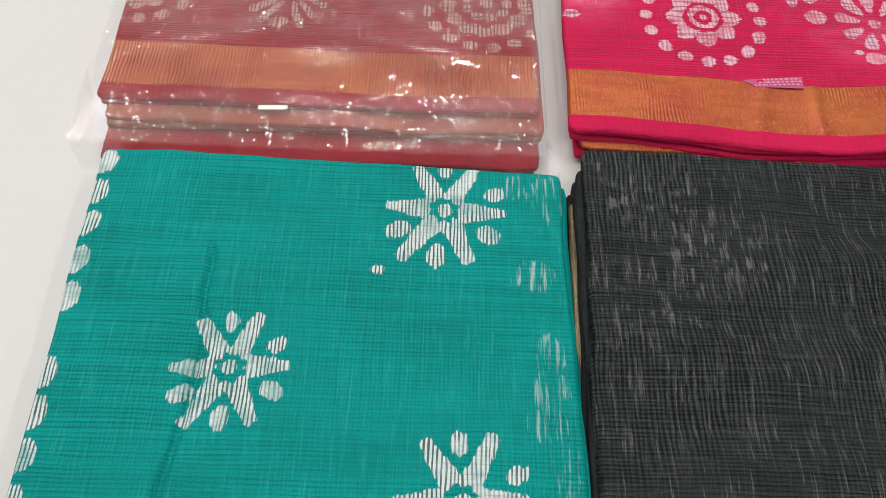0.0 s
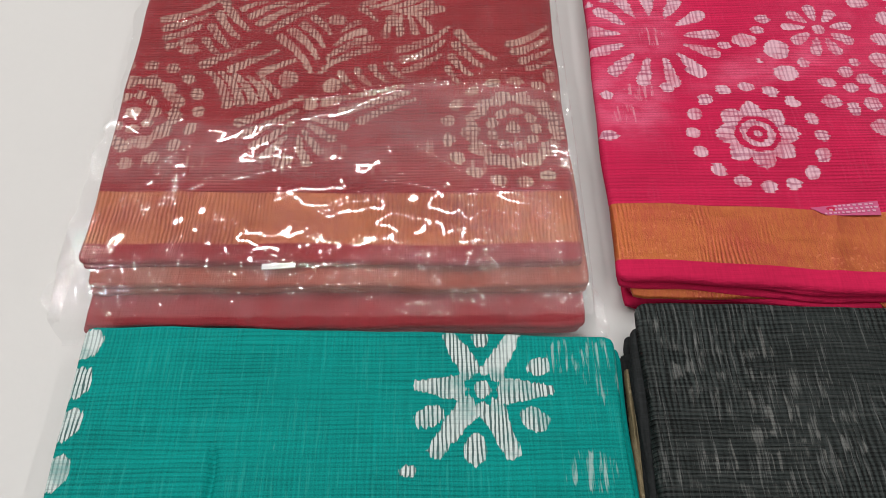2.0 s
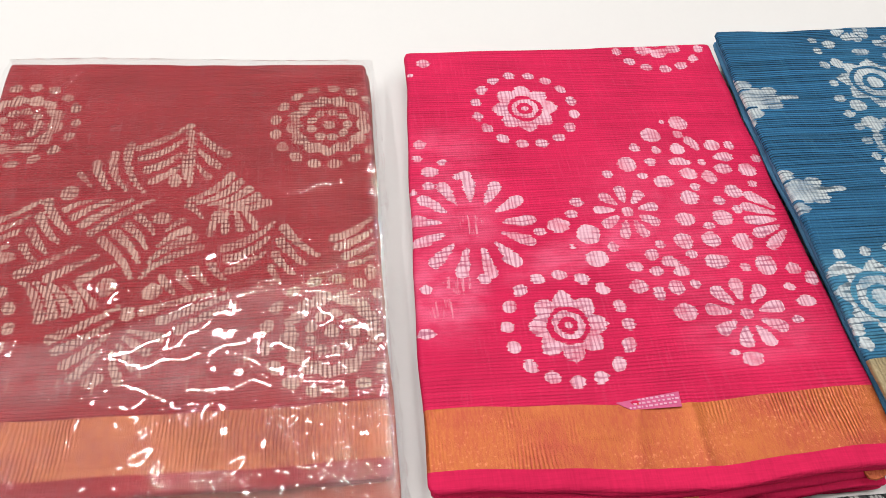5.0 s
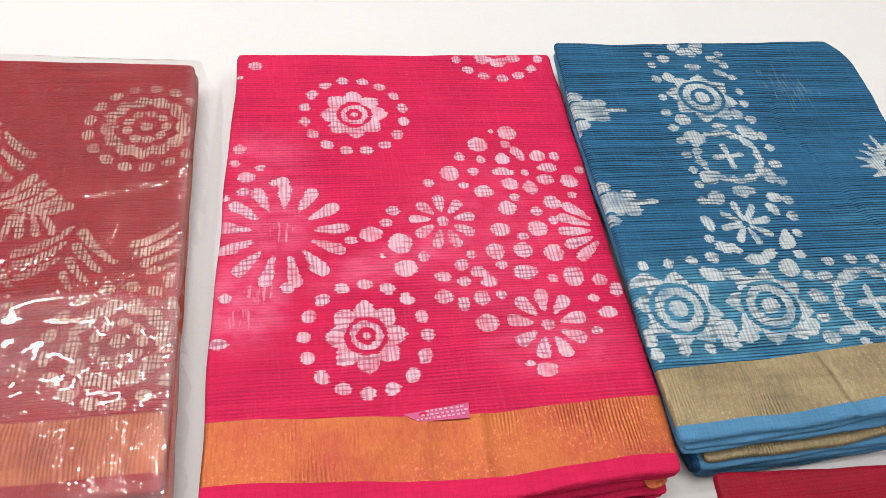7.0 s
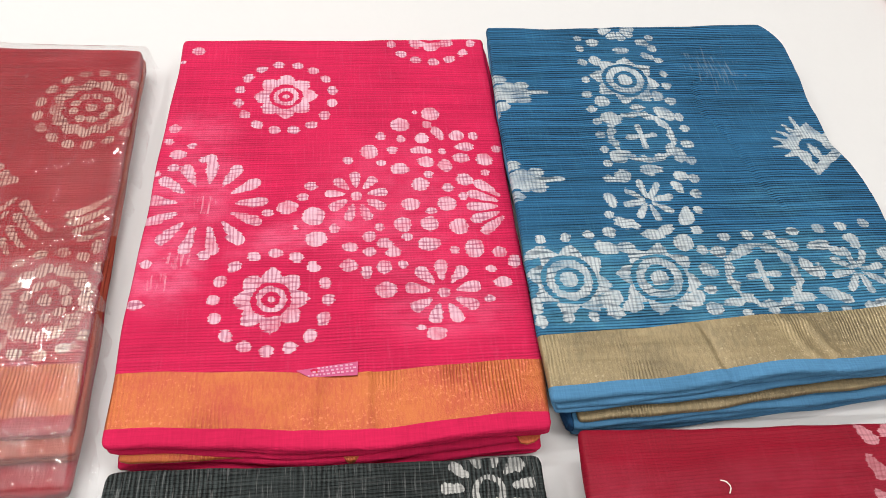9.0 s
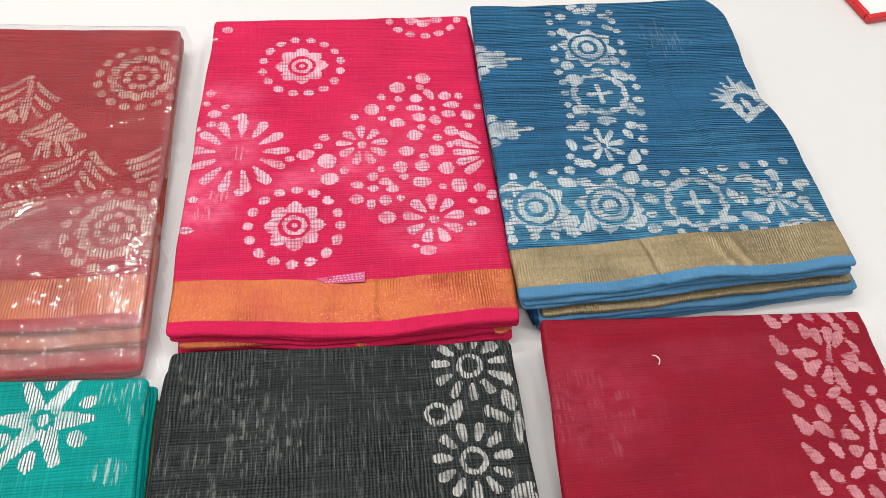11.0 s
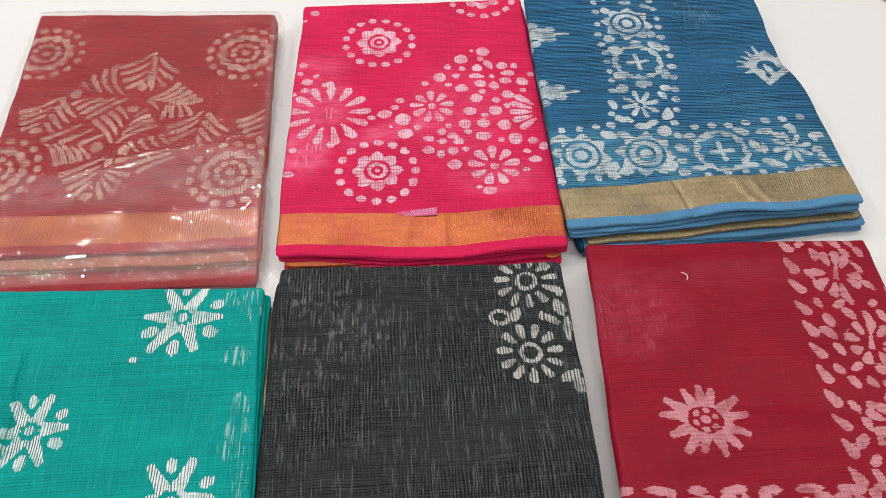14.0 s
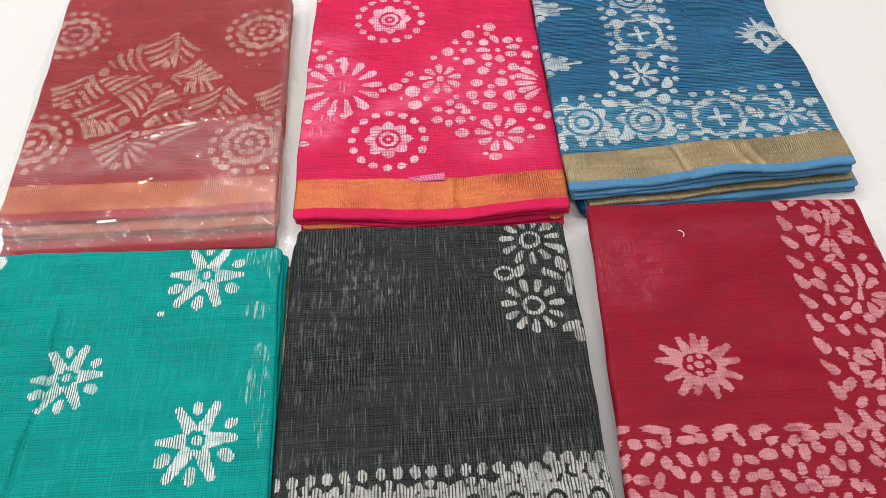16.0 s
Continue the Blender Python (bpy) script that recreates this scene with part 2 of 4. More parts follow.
def facets(x, y, size, seed=0):
    """Flat-faced noise, -1 to 1: straight slopes that meet in sharp creases, as crumpled film does."""
    u, v = (x + 0.35 * y) / size + 31.7 * seed + 300, (0.94 * y - 0.3 * x) / size + 11.3 * seed + 300
    i, j = np.floor(u).astype(int), np.floor(v).astype(int)
    f, g = u - i, v - j
    a, b = LATTICE[i % 256, j % 256], LATTICE[(i + 1) % 256, j % 256]
    c, d = LATTICE[i % 256, (j + 1) % 256], LATTICE[(i + 1) % 256, (j + 1) % 256]
    return 2 * np.where(f + g < 1, a + (b - a) * f + (c - a) * g, d + (c - d) * (1 - f) + (b - d) * (1 - g)) - 1


def grid_mesh(name, co, fields=None, flip=False, smooth=True):
    """A mesh from a (rows, columns, 3) array of places, with point fields."""
    rows, cols = co.shape[:2]
    idx = np.arange(rows * cols).reshape(rows, cols)
    quads = np.stack([idx[:-1, :-1], idx[1:, :-1], idx[1:, 1:], idx[:-1, 1:]], -1).reshape(-1, 4)
    if flip:
        quads = quads[:, ::-1]
    me = bpy.data.meshes.new(name)
    me.vertices.add(rows * cols)
    me.vertices.foreach_set("co", np.ascontiguousarray(co, dtype=np.float32).ravel())
    me.loops.add(quads.size)
    me.loops.foreach_set("vertex_index", np.ascontiguousarray(quads, dtype=np.int32).ravel())
    me.polygons.add(len(quads))
    me.polygons.foreach_set("loop_start", np.arange(0, quads.size, 4, dtype=np.int32))
    me.polygons.foreach_set("use_smooth", np.full(len(quads), smooth, dtype=bool))
    for key, values in (fields or {}).items():
        me.attributes.new(key, "FLOAT", "POINT").data.foreach_set("value", np.ascontiguousarray(values, dtype=np.float32).ravel())
    me.update()
    me.validate()
    return me


def part(name, mesh, material, parent, label=""):
    """Links a mesh (or a bmesh) as one object under a thing or a part."""
    if isinstance(mesh, bmesh.types.BMesh):
        bm, mesh = mesh, bpy.data.meshes.new(name)
        bm.to_mesh(mesh)
        bm.free()
    mesh.materials.append(material)
    ob = new(name, mesh)
    ob.parent = parent
    return tagged(ob, label)


def base(name, x, y, label, category, group="", z=0.0):
    ob = new(name)
    ob.location = (x, y, z)
    return tagged(ob, label, category, group)


def block(x0, x1, y0, y1, z0, z1, bevel=0.0):
    bm = bmesh.new()
    bmesh.ops.create_cube(bm, size=1.0, matrix=Matrix.Translation(((x0 + x1) / 2, (y0 + y1) / 2, (z0 + z1) / 2)) @ Matrix.Diagonal((x1 - x0, y1 - y0, z1 - z0, 1)))
    if bevel:
        bmesh.ops.bevel(bm, geom=bm.edges[:], offset=bevel, segments=2, affect="EDGES", profile=0.5)
    return bm


class Print:
    """Block prints over a cloth: signed distances in millimetres, positive inside the ink. All arguments are millimetres and degrees."""

    def __init__(self, X, Y):
        self.X, self.Y = X * 1000, Y * 1000
        self.ink, self.ghost, self.bleach = np.full(X.shape, -3.0), np.full(X.shape, -3.0), np.zeros(X.shape)
        self.layer = self.ink

    def near(self, x, y, r):
        cols = np.where((self.X.max(0) > x - r) & (self.X.min(0) < x + r))[0]
        rows = np.where((self.Y.max(1) > y - r) & (self.Y.min(1) < y + r))[0]
        if not len(cols) or not len(rows):
            return None
        return slice(rows[0], rows[-1] + 1), slice(cols[0], cols[-1] + 1)

    def shape(self, x, y, reach, rule, rot=0.0, cut=False):
        w = self.near(x, y, reach + 3)
        if w is None:
            return
        dx, dy = self.X[w] - x, self.Y[w] - y
        c, s = math.cos(radians(rot)), math.sin(radians(rot))
        d = np.clip(rule(dx * c + dy * s, dy * c - dx * s), -3, 3)
        self.layer[w] = np.minimum(self.layer[w], -d) if cut else np.maximum(self.layer[w], d)

    def dot(self, x, y, a, b=None, rot=0.0, cut=False):
        b = b or a
        self.shape(x, y, max(a, b), lambda u, v: (1 - np.sqrt((u / a) ** 2 + (v / b) ** 2)) * min(a, b), rot, cut)

    def cloud(self, x, y, a, b, amount, rot=0.0):
        """A soft patch where the dye was bleached, a and b across."""
        c, s = math.cos(radians(rot)), math.sin(radians(rot))
        dx, dy = self.X - x, self.Y - y
        d = ((dx * c + dy * s) / a) ** 2 + ((dy * c - dx * s) / b) ** 2
        self.bleach = np.maximum(self.bleach, amount * np.exp(-d * d))

    def brush(self, tail, mid, head, w):
        """A curved brush stroke from a thin tail over a middle point to a full round head."""
        pts = [tuple((1 - t) ** 2 * a + 2 * t * (1 - t) * b + t * t * c for a, b, c in zip(tail, mid, head)) for t in (k / 12 for k in range(13))]
        cx, cy = pts[6]
        reach = max(math.dist(p, (cx, cy)) for p in pts) + w

        def rule(u, v):
            best = np.full(u.shape, -3.0)
            for k, (px, py) in enumerate(pts):
                half = w * (0.5 + 0.5 * (k / 12) ** 0.7)
                best = np.maximum(best, half - np.hypot(u + cx - px, v + cy - py))
            return best
        self.shape(cx, cy, reach, rule)

    def fan(self, row, w):
        """A palm frond: strokes spread evenly from the first (tail, middle, head) to the last."""
        first, last, n = row[:6], row[6:12], row[12]
        for k in range(n):
            f = k / max(n - 1, 1)
            q = [a + (b - a) * f for a, b in zip(first, last)]
            l = math.dist(q[:2], q[4:])
            self.brush(q[:2], q[2:4], q[4:], min(w, 1.4 + 0.09 * l))

    def dots(self, rows, grow=1.0):
        for x, y, a, b, *r in rows:
            self.dot(x, y, max(a, 2.2) * grow, max(b, 2.2) * grow, r[0] if r else 0.0)

    def ring(self, x, y, r, w, cut=False, squash=1.0):
        self.shape(x, y, r + w, lambda u, v: w / 2 - np.abs(np.hypot(u, v * squash) - r), 0, cut)

    def petal(self, x, y, ang, l0, l1, w, bend=0.0, tail=0.55):
        """A drop from l0 to l1 along ang, widest near its far end, bent sideways."""
        def rule(u, v):
            t = np.clip((u - l0) / (l1 - l0), 0, 1)
            v = v - bend * (u / l1) ** 2 * l1
            half = w * np.power(t, tail) * np.sqrt(np.clip(1 - t ** 7, 0, 1))
            return np.where((u > l0) & (u < l1), half - np.abs(v), -2)
        self.shape(x, y, l1 + w, rule, ang)

    def star(self, x, y, r0, r1, n, rot=0.0, cut=False, power=1.0):
        def rule(u, v):
            a = np.arctan2(v, u) * n / (2 * math.pi)
            k = np.abs(2 * (a - np.floor(a)) - 1)
            return 0.7 * (r0 + (r1 - r0) * k ** power - np.hypot(u, v))
        self.shape(x, y, r1, rule, rot + 180.0 / n, cut)

    def wreath(self, x, y, r, n, a, b, rot=0.0, arc=360.0):
        for k in range(n):
            t = radians(rot + arc * k / n)
            self.dot(x + r * math.cos(t), y + r * math.sin(t), a, b, math.degrees(t) + 90)

    def daisy(self, x, y, l0, l1, w, n, rot=0.0, arc=360.0, tail=0.55):
        for k in range(n):
            self.petal(x, y, rot + arc * k / n, l0, l1, w, 0.0, tail)

    def ray(self, x, y, ang, l, w0, w1, l0=0.0):
        """A straight tapering ray, half-width w0 at its root and w1 at its blunt tip."""
        self.shape(x, y, l + w0, lambda u, v: np.minimum(np.minimum(w0 + (w1 - w0) * np.clip((u - l0) / (l - l0), 0, 1) - np.abs(v), l - u - 0.3 * np.abs(v)), u - l0), ang)


def wave1(s, seed, amp, turns=(0.9, 2.1, 5.3)):
    r = random.Random(seed)
    return amp * sum(math.pi ** -0.3 / (k + 1) * np.sin(s * t * 2 * math.pi * r.uniform(0.8, 1.2) + r.uniform(0, 6.28)) for k, t in enumerate(turns))


def steps(length, fine, edge):
    """Positions along a side, closer together near both ends."""
    e = edge * (1 - np.cos(np.linspace(0, math.pi / 2, 6)))
    mid = np.linspace(edge, length - edge, max(int((length - 2 * edge) / fine), 4))
    return np.concatenate([e[:-1], mid, (length - e[:-1])[::-1]]) / length


def plan(corners, A, B, seed, amp, nips=(), bulge=()):
    tl, tr, br, bl = [np.array(c) for c in corners]
    A3, B3 = A[..., None], B[..., None]
    p = (1 - B3) * ((1 - A3) * tl + A3 * tr) + B3 * ((1 - A3) * bl + A3 * br)
    p[..., 0] += (1 - A) * wave1(B, seed, amp) + A * wave1(B, seed + 1, amp)
    p[..., 1] += (1 - B) * wave1(A, seed + 2, amp * 0.6) + B * wave1(A, seed + 3, amp)
    for y, depth, width in nips:  # places where the right-hand fold is drawn in
        p[..., 0] -= A ** 6 * depth * np.exp(-((p[..., 1] - y) / width) ** 2)
    for x, depth, width in bulge:  # places where the front edge is pulled forward
        p[..., 1] -= B ** 3 * depth * np.exp(-((p[..., 0] - x) / width) ** 2)
    # soft corners: the last few millimetres of each corner is drawn in
    w, l, reach = math.dist(corners[0], corners[1]), math.dist(corners[0], corners[3]), 0.004 + 0.001 * (seed % 3)
    near = np.clip(1 - np.minimum(A, 1 - A) * w / reach, 0, 1) ** 1.5 * np.clip(1 - np.minimum(B, 1 - B) * l / reach, 0, 1) ** 1.5
    p[..., 0] += near * 0.30 * reach * np.sign(0.5 - A)
    p[..., 1] -= near * 0.30 * reach * np.sign(0.5 - B)
    return p


def sag(x, y, seed):
    """Slow rise and fall of the stack, as a factor on its height."""
    return 1 + 0.055 * bumps(x, y, 0.11, seed) + 0.03 * bumps(x, y, 0.04, seed + 5)


def ripple(X, B, waves, share=1.0):
    """Rise and fall of the loose front edge: (x, height, width) for each wave."""
    z = np.zeros(X.shape)
    for x, h, width in waves:
        z = z + share * h * np.exp(-((X - x) / width) ** 2) * np.clip((B - 0.80) / 0.20, 0, 1) ** 1.5
    return z


def roll(A, B, w, l, r):
    d = np.minimum(np.minimum(A * w, (1 - A) * w), np.minimum(B * l, (1 - B) * l))
    return np.sqrt(np.clip(1 - (1 - np.clip(d / r, 0, 1)) ** 2, 0, 1))


def fold_slab(corners, z0, z1, seed, amp, origin, sag_seed, nips=(), bulge=(), waves=(), share=0.0):
    """One folded ply of the stack: rounded all round, top and underside in one closed mesh."""
    w = math.dist(corners[0], corners[1])
    l = math.dist(corners[0], corners[3])
    r = (z1 - z0) / 2
    A, B = np.meshgrid(steps(w, 0.006, r), steps(l, 0.006, r))
    p = plan(corners, A, B, seed, amp, nips, bulge)
    k, s = roll(A, B, w, l, r), sag(p[..., 0], p[..., 1], sag_seed)
    # the loose front edge of each ply lifts a little on its own
    loose = ripple(p[..., 0], B, waves, share) + (0.0009 * np.clip((B - 0.85) / 0.15, 0, 1) * bumps(p[..., 0], seed * 0.37, 0.045, seed) if z0 > 0.004 else 0.0)
    up = np.dstack([p - origin, ((z0 + r) + r * k) * s + loose])
    down = np.dstack([p - origin, ((z0 + r) - r * k) * (s if z0 > 0.002 else 1.0) + loose])
    me = bpy.data.meshes.new("fold")
    rows, cols = A.shape
    idx = np.arange(rows * cols).reshape(rows, cols)
    q = np.stack([idx[:-1, :-1], idx[1:, :-1], idx[1:, 1:], idx[:-1, 1:]], -1).reshape(-1, 4)
    me.from_pydata(np.concatenate([up.reshape(-1, 3), down.reshape(-1, 3)]).tolist(), [], np.concatenate([q, q[:, ::-1] + rows * cols]).tolist())
    bm = bmesh.new()
    bm.from_mesh(me)
    bmesh.ops.remove_doubles(bm, verts=bm.verts[:], dist=1e-5)
    for f in bm.faces:
        f.smooth = True
    bm.to_mesh(me)
    bm.free()
    return me


def folded_saree(label, corners, height, material, seed, draw, plies, cuts=(), fine=0.001, amp=0.0014, creases=(), top=0.0055, nips=(), bulge=(), waves=(), swell=0.0):
    """A folded saree. draw(print): its block prints. plies: (thickness share, left, right, back, front insets, material, name) from below
    the top fold downwards. cuts: (share of the length, name, material, label) for the bands that end the top fold.
    creases: (x0, y0, x1, y1, depth, width) valleys or ridges pressed into the top. swell: height of the slow waves across it."""
    cx, cy = sum(c[0] for c in corners) / 4, sum(c[1] for c in corners) / 4
    origin = np.array((cx, cy))
    thing = base("folded_saree", cx, cy, label, "saree", "sarees laid out on the table")
    w, l, r = math.dist(corners[0], corners[1]), math.dist(corners[0], corners[3]), top / 2
    A, B = np.meshgrid(steps(w, fine, r), steps(l, fine, r))
    p = plan(corners, A, B, seed, amp, nips, bulge)
    X, Y = p[..., 0], p[..., 1]
    k, s = roll(A, B, w, l, r), sag(X, Y, seed)
    Z = ((height - r) + r * k) * s
    Z = Z + k * (0.00035 * bumps(X, Y * 3, 0.03, seed + 9) + 0.0002 * bumps(X * 0.4, Y * 3, 0.008, seed + 3))
    Z = Z + ripple(X, B, waves) + k * swell * (bumps(X * 0.35 + Y * 0.1, Y, 0.034, seed + 40) + 0.5 * bumps(X * 0.5 - Y * 0.4, Y, 0.019, seed + 41) + 0.4)
    for x0, y0, x1, y1, depth, width in creases:
        dx, dy = x1 - x0, y1 - y0
        t = ((X - x0) * dx + (Y - y0) * dy) / (dx * dx + dy * dy)
        side = ((X - x0) * dy - (Y - y0) * dx) / math.hypot(dx, dy) + 0.0015 * np.sin(t * 7)
        Z = Z + k * depth * np.exp(-(side / width) ** 2) * np.clip(np.minimum(t, 1 - t) * 6, 0, 1)
    pr = Print(X, Y)
    draw(pr)
    co = np.dstack([p - origin, Z])
    bounds = [0.0] + [c[0] for c in cuts] + [1.0]
    looks = [("printed_panel", material, "")] + [c[1:] for c in cuts]
    for (b0, b1), (name, m, lab) in zip(zip(bounds, bounds[1:]), looks):
        i0, i1 = np.searchsorted(B[:, 0], b0), min(np.searchsorted(B[:, 0], b1), len(B) - 1)
        sl = slice(i0, i1 + 1)
        part(name, grid_mesh(name, co[sl], {"print": pr.ink[sl], "ghost": pr.ghost[sl], "bleach": pr.bleach[sl]}), m, thing, lab)
    tl, tr, br, bl = corners
    z1 = height - r - 0.0008
    total = sum(q[0] for q in plies)
    jog = random.Random(seed)
    for i, (share, le, ri, ba, fr, m, name) in enumerate(plies):
        deep = (height - r) * share / total
        count = max(1, round(deep / 0.0040))
        for k in range(count):
            z0 = z1 - deep / count
            a, e, f, g = (jog.uniform(-0.0012, 0.0012) for _ in range(4))
            c = ((tl[0] + le + a, tl[1] - ba - e), (tr[0] - ri - f, tr[1] - ba - e), (br[0] - ri - f, br[1] + fr + g), (bl[0] + le + a, bl[1] + fr + g))
            part(name, fold_slab(c, max(z0, 0.0008), z1 + 0.0003, seed + 20 + 4 * i + 31 * k, amp, origin, seed, nips, bulge, waves, (0.7, 0.3, 0.1, 0.0, 0.0)[i]), m, thing)
            z1 = z0
    return thing


# ---- room and table ----
ROOM = (-2.1, 2.4, -2.2, 2.9, -0.76, 1.9)


def room():
    x0, x1, y0, y1, z0, z1 = ROOM
    for name, b, m in (("floor", (x0, x1, y0, y1, z0 - 0.1, z0), FLOOR_STONE), ("ceiling", (x0, x1, y0, y1, z1, z1 + 0.1), WALL_PAINT),
                       ("wall_west", (x0 - 0.1, x0, y0, y1, z0, z1), WALL_PAINT), ("wall_east", (x1, x1 + 0.1, y0, y1, z0, z1), WALL_PAINT),
                       ("wall_south", (x0, x1, y0 - 0.1, y0, z0, z1), WALL_PAINT), ("wall_north", (x0, x1, y1, y1 + 0.1, z0, z1), WALL_PAINT)):
        tagged(part(name, block(*b), m, None), "plain off-white painted " + name.split("_")[0] if m is WALL_PAINT else "plain grey stone floor", name.split("_")[0], kind="structure")


def table():
    t = base("table", 0.3, 0.4, "wide white smooth laminate-topped display table", "table", z=-0.76)
    part("tabletop", block(-1.2, 1.2, -0.95, 0.95, 0.725, 0.76, 0.004), WHITE_TABLE, t)
    for sx in (-1, 1):
        for sy in (-1, 1):
            part("leg", block(sx * 1.1 - 0.03, sx * 1.1 + 0.03, sy * 0.85 - 0.03, sy * 0.85 + 0.03, 0, 0.725, 0.003), WHITE_TABLE, t)


room()
table()


# ---- the six sarees ----
def maroon_print(p):
    for x, y in ((64, 588), (-160, 600), (64, 409), (-168, 426)):
        p.star(x, y, 27.5, 32, 13, 5, power=0.6)
        p.star(x, y, 19.5, 23, 10, 0, cut=True)
        p.dot(x, y, 4.6)
        p.wreath(x, y, 13.5, 9, 4.4, 3.6)
        p.wreath(x, y, 40, 17, 5.2, 4.2)
    # one large spray of palm fronds, frond by frond
    upper = [
        (-42, 589, -52, 577, -71, 572, -41, 553, -47, 545, -59, 539, 4),
        (-29, 583, -24, 572, -9, 562, -29, 553, -26, 547, -20, 541, 3),
        (-33, 534, -32, 554, -37, 591, -36, 540, -37, 551, -38, 560, 2),
        (-63, 530, -81, 550, -77, 575, -99, 537, -104, 544, -108, 548, 4),
        (-97, 524, -105, 523, -112, 518, -56, 522, -72, 514, -92, 497, 4),
        (-130, 525, -147, 509, -163, 506, -142, 488, -148, 485, -156, 481, 4),
        (-106, 497, -118, 509, -125, 524, -123, 474, -128, 479, -133, 488, 4),
    ]
    middle = [
        (-98, 485, -115, 473, -131, 465, -73, 468, -84, 464, -93, 458, 3),
        (-128, 459, -117, 453, -111, 431, -92, 453, -85, 446, -81, 439, 5),
        (-62, 459, -71, 478, -84, 489, -52, 493, -56, 502, -63, 508, 4),
        (-56, 459, -45, 474, -22, 481, -44, 495, -40, 501, -34, 503, 4),
        (-32, 521, -15, 526, -5, 541, -3, 511, 10, 510, 21, 516, 5),
        (-10, 510, -14, 503, -16, 492, 4, 511, 10, 504, 14, 495, 4),
        (-22, 505, -26, 512, -32, 516, -22, 505, -26, 512, -32, 516, 1),
    ]
    lower = [
        (26, 498, 14, 484, -5, 479, 20, 473, 12, 465, -1, 461, 3),
        (55, 468, 41, 480, 33, 493, 32, 449, 28, 453, 25, 461, 4),
        (91, 498, 77, 485, 65, 482, 91, 466, 84, 462, 77, 460, 4),
        (-34, 445, -39, 450, -43, 458, -3, 453, -9, 459, -13, 467, 4),
        (-4, 446, -31, 439, -51, 433, 4, 435, -15, 427, -28, 418, 3),
        (-66, 437, -86, 423, -102, 417, -73, 406, -80, 396, -86, 389, 4),
        (-58, 420, -49, 418, -38, 413, -65, 406, -64, 396, -59, 386, 4),
    ]
    for row in upper + middle + lower:
        p.fan(row, 3.7)
    p.dots([(-43, 539, 5, 6), (-112, 532, 6, 7), (-142, 479, 7, 4.6), (-76, 453, 6.6, 7.4, -20), (-48, 506, 6.4, 5.4), (-11, 505, 5.4, 6), (89, 453, 4, 6), (-48, 448, 6.6, 6.4), (-60, 432, 4.6, 6), (-74, 388, 7, 5.6)])
    p.layer = p.ghost
    for k in range(34):
        p.dot(-165 + 9.0 * k + 3 * math.sin(k * 2.7), 332 + 2 * math.sin(k * 5.1), 2.6, 4.5)
    for k in range(9):
        p.dot(-150 + 27 * k, 388 + 9 * math.sin(k * 3.3), 8, 7)


def rosette(p, x, y, r=26.0, n=8, turn=22.5):
    """Toothed star with a ring and an eye left in the ground colour, inside a wreath of dots."""
    p.star(x, y, r * 0.72, r * 1.02, n, turn, power=0.55)
    p.ring(x, y, r * 0.47, r * 0.12, cut=True)
    p.ring(x, y, r * 0.17, r * 0.13, cut=True)


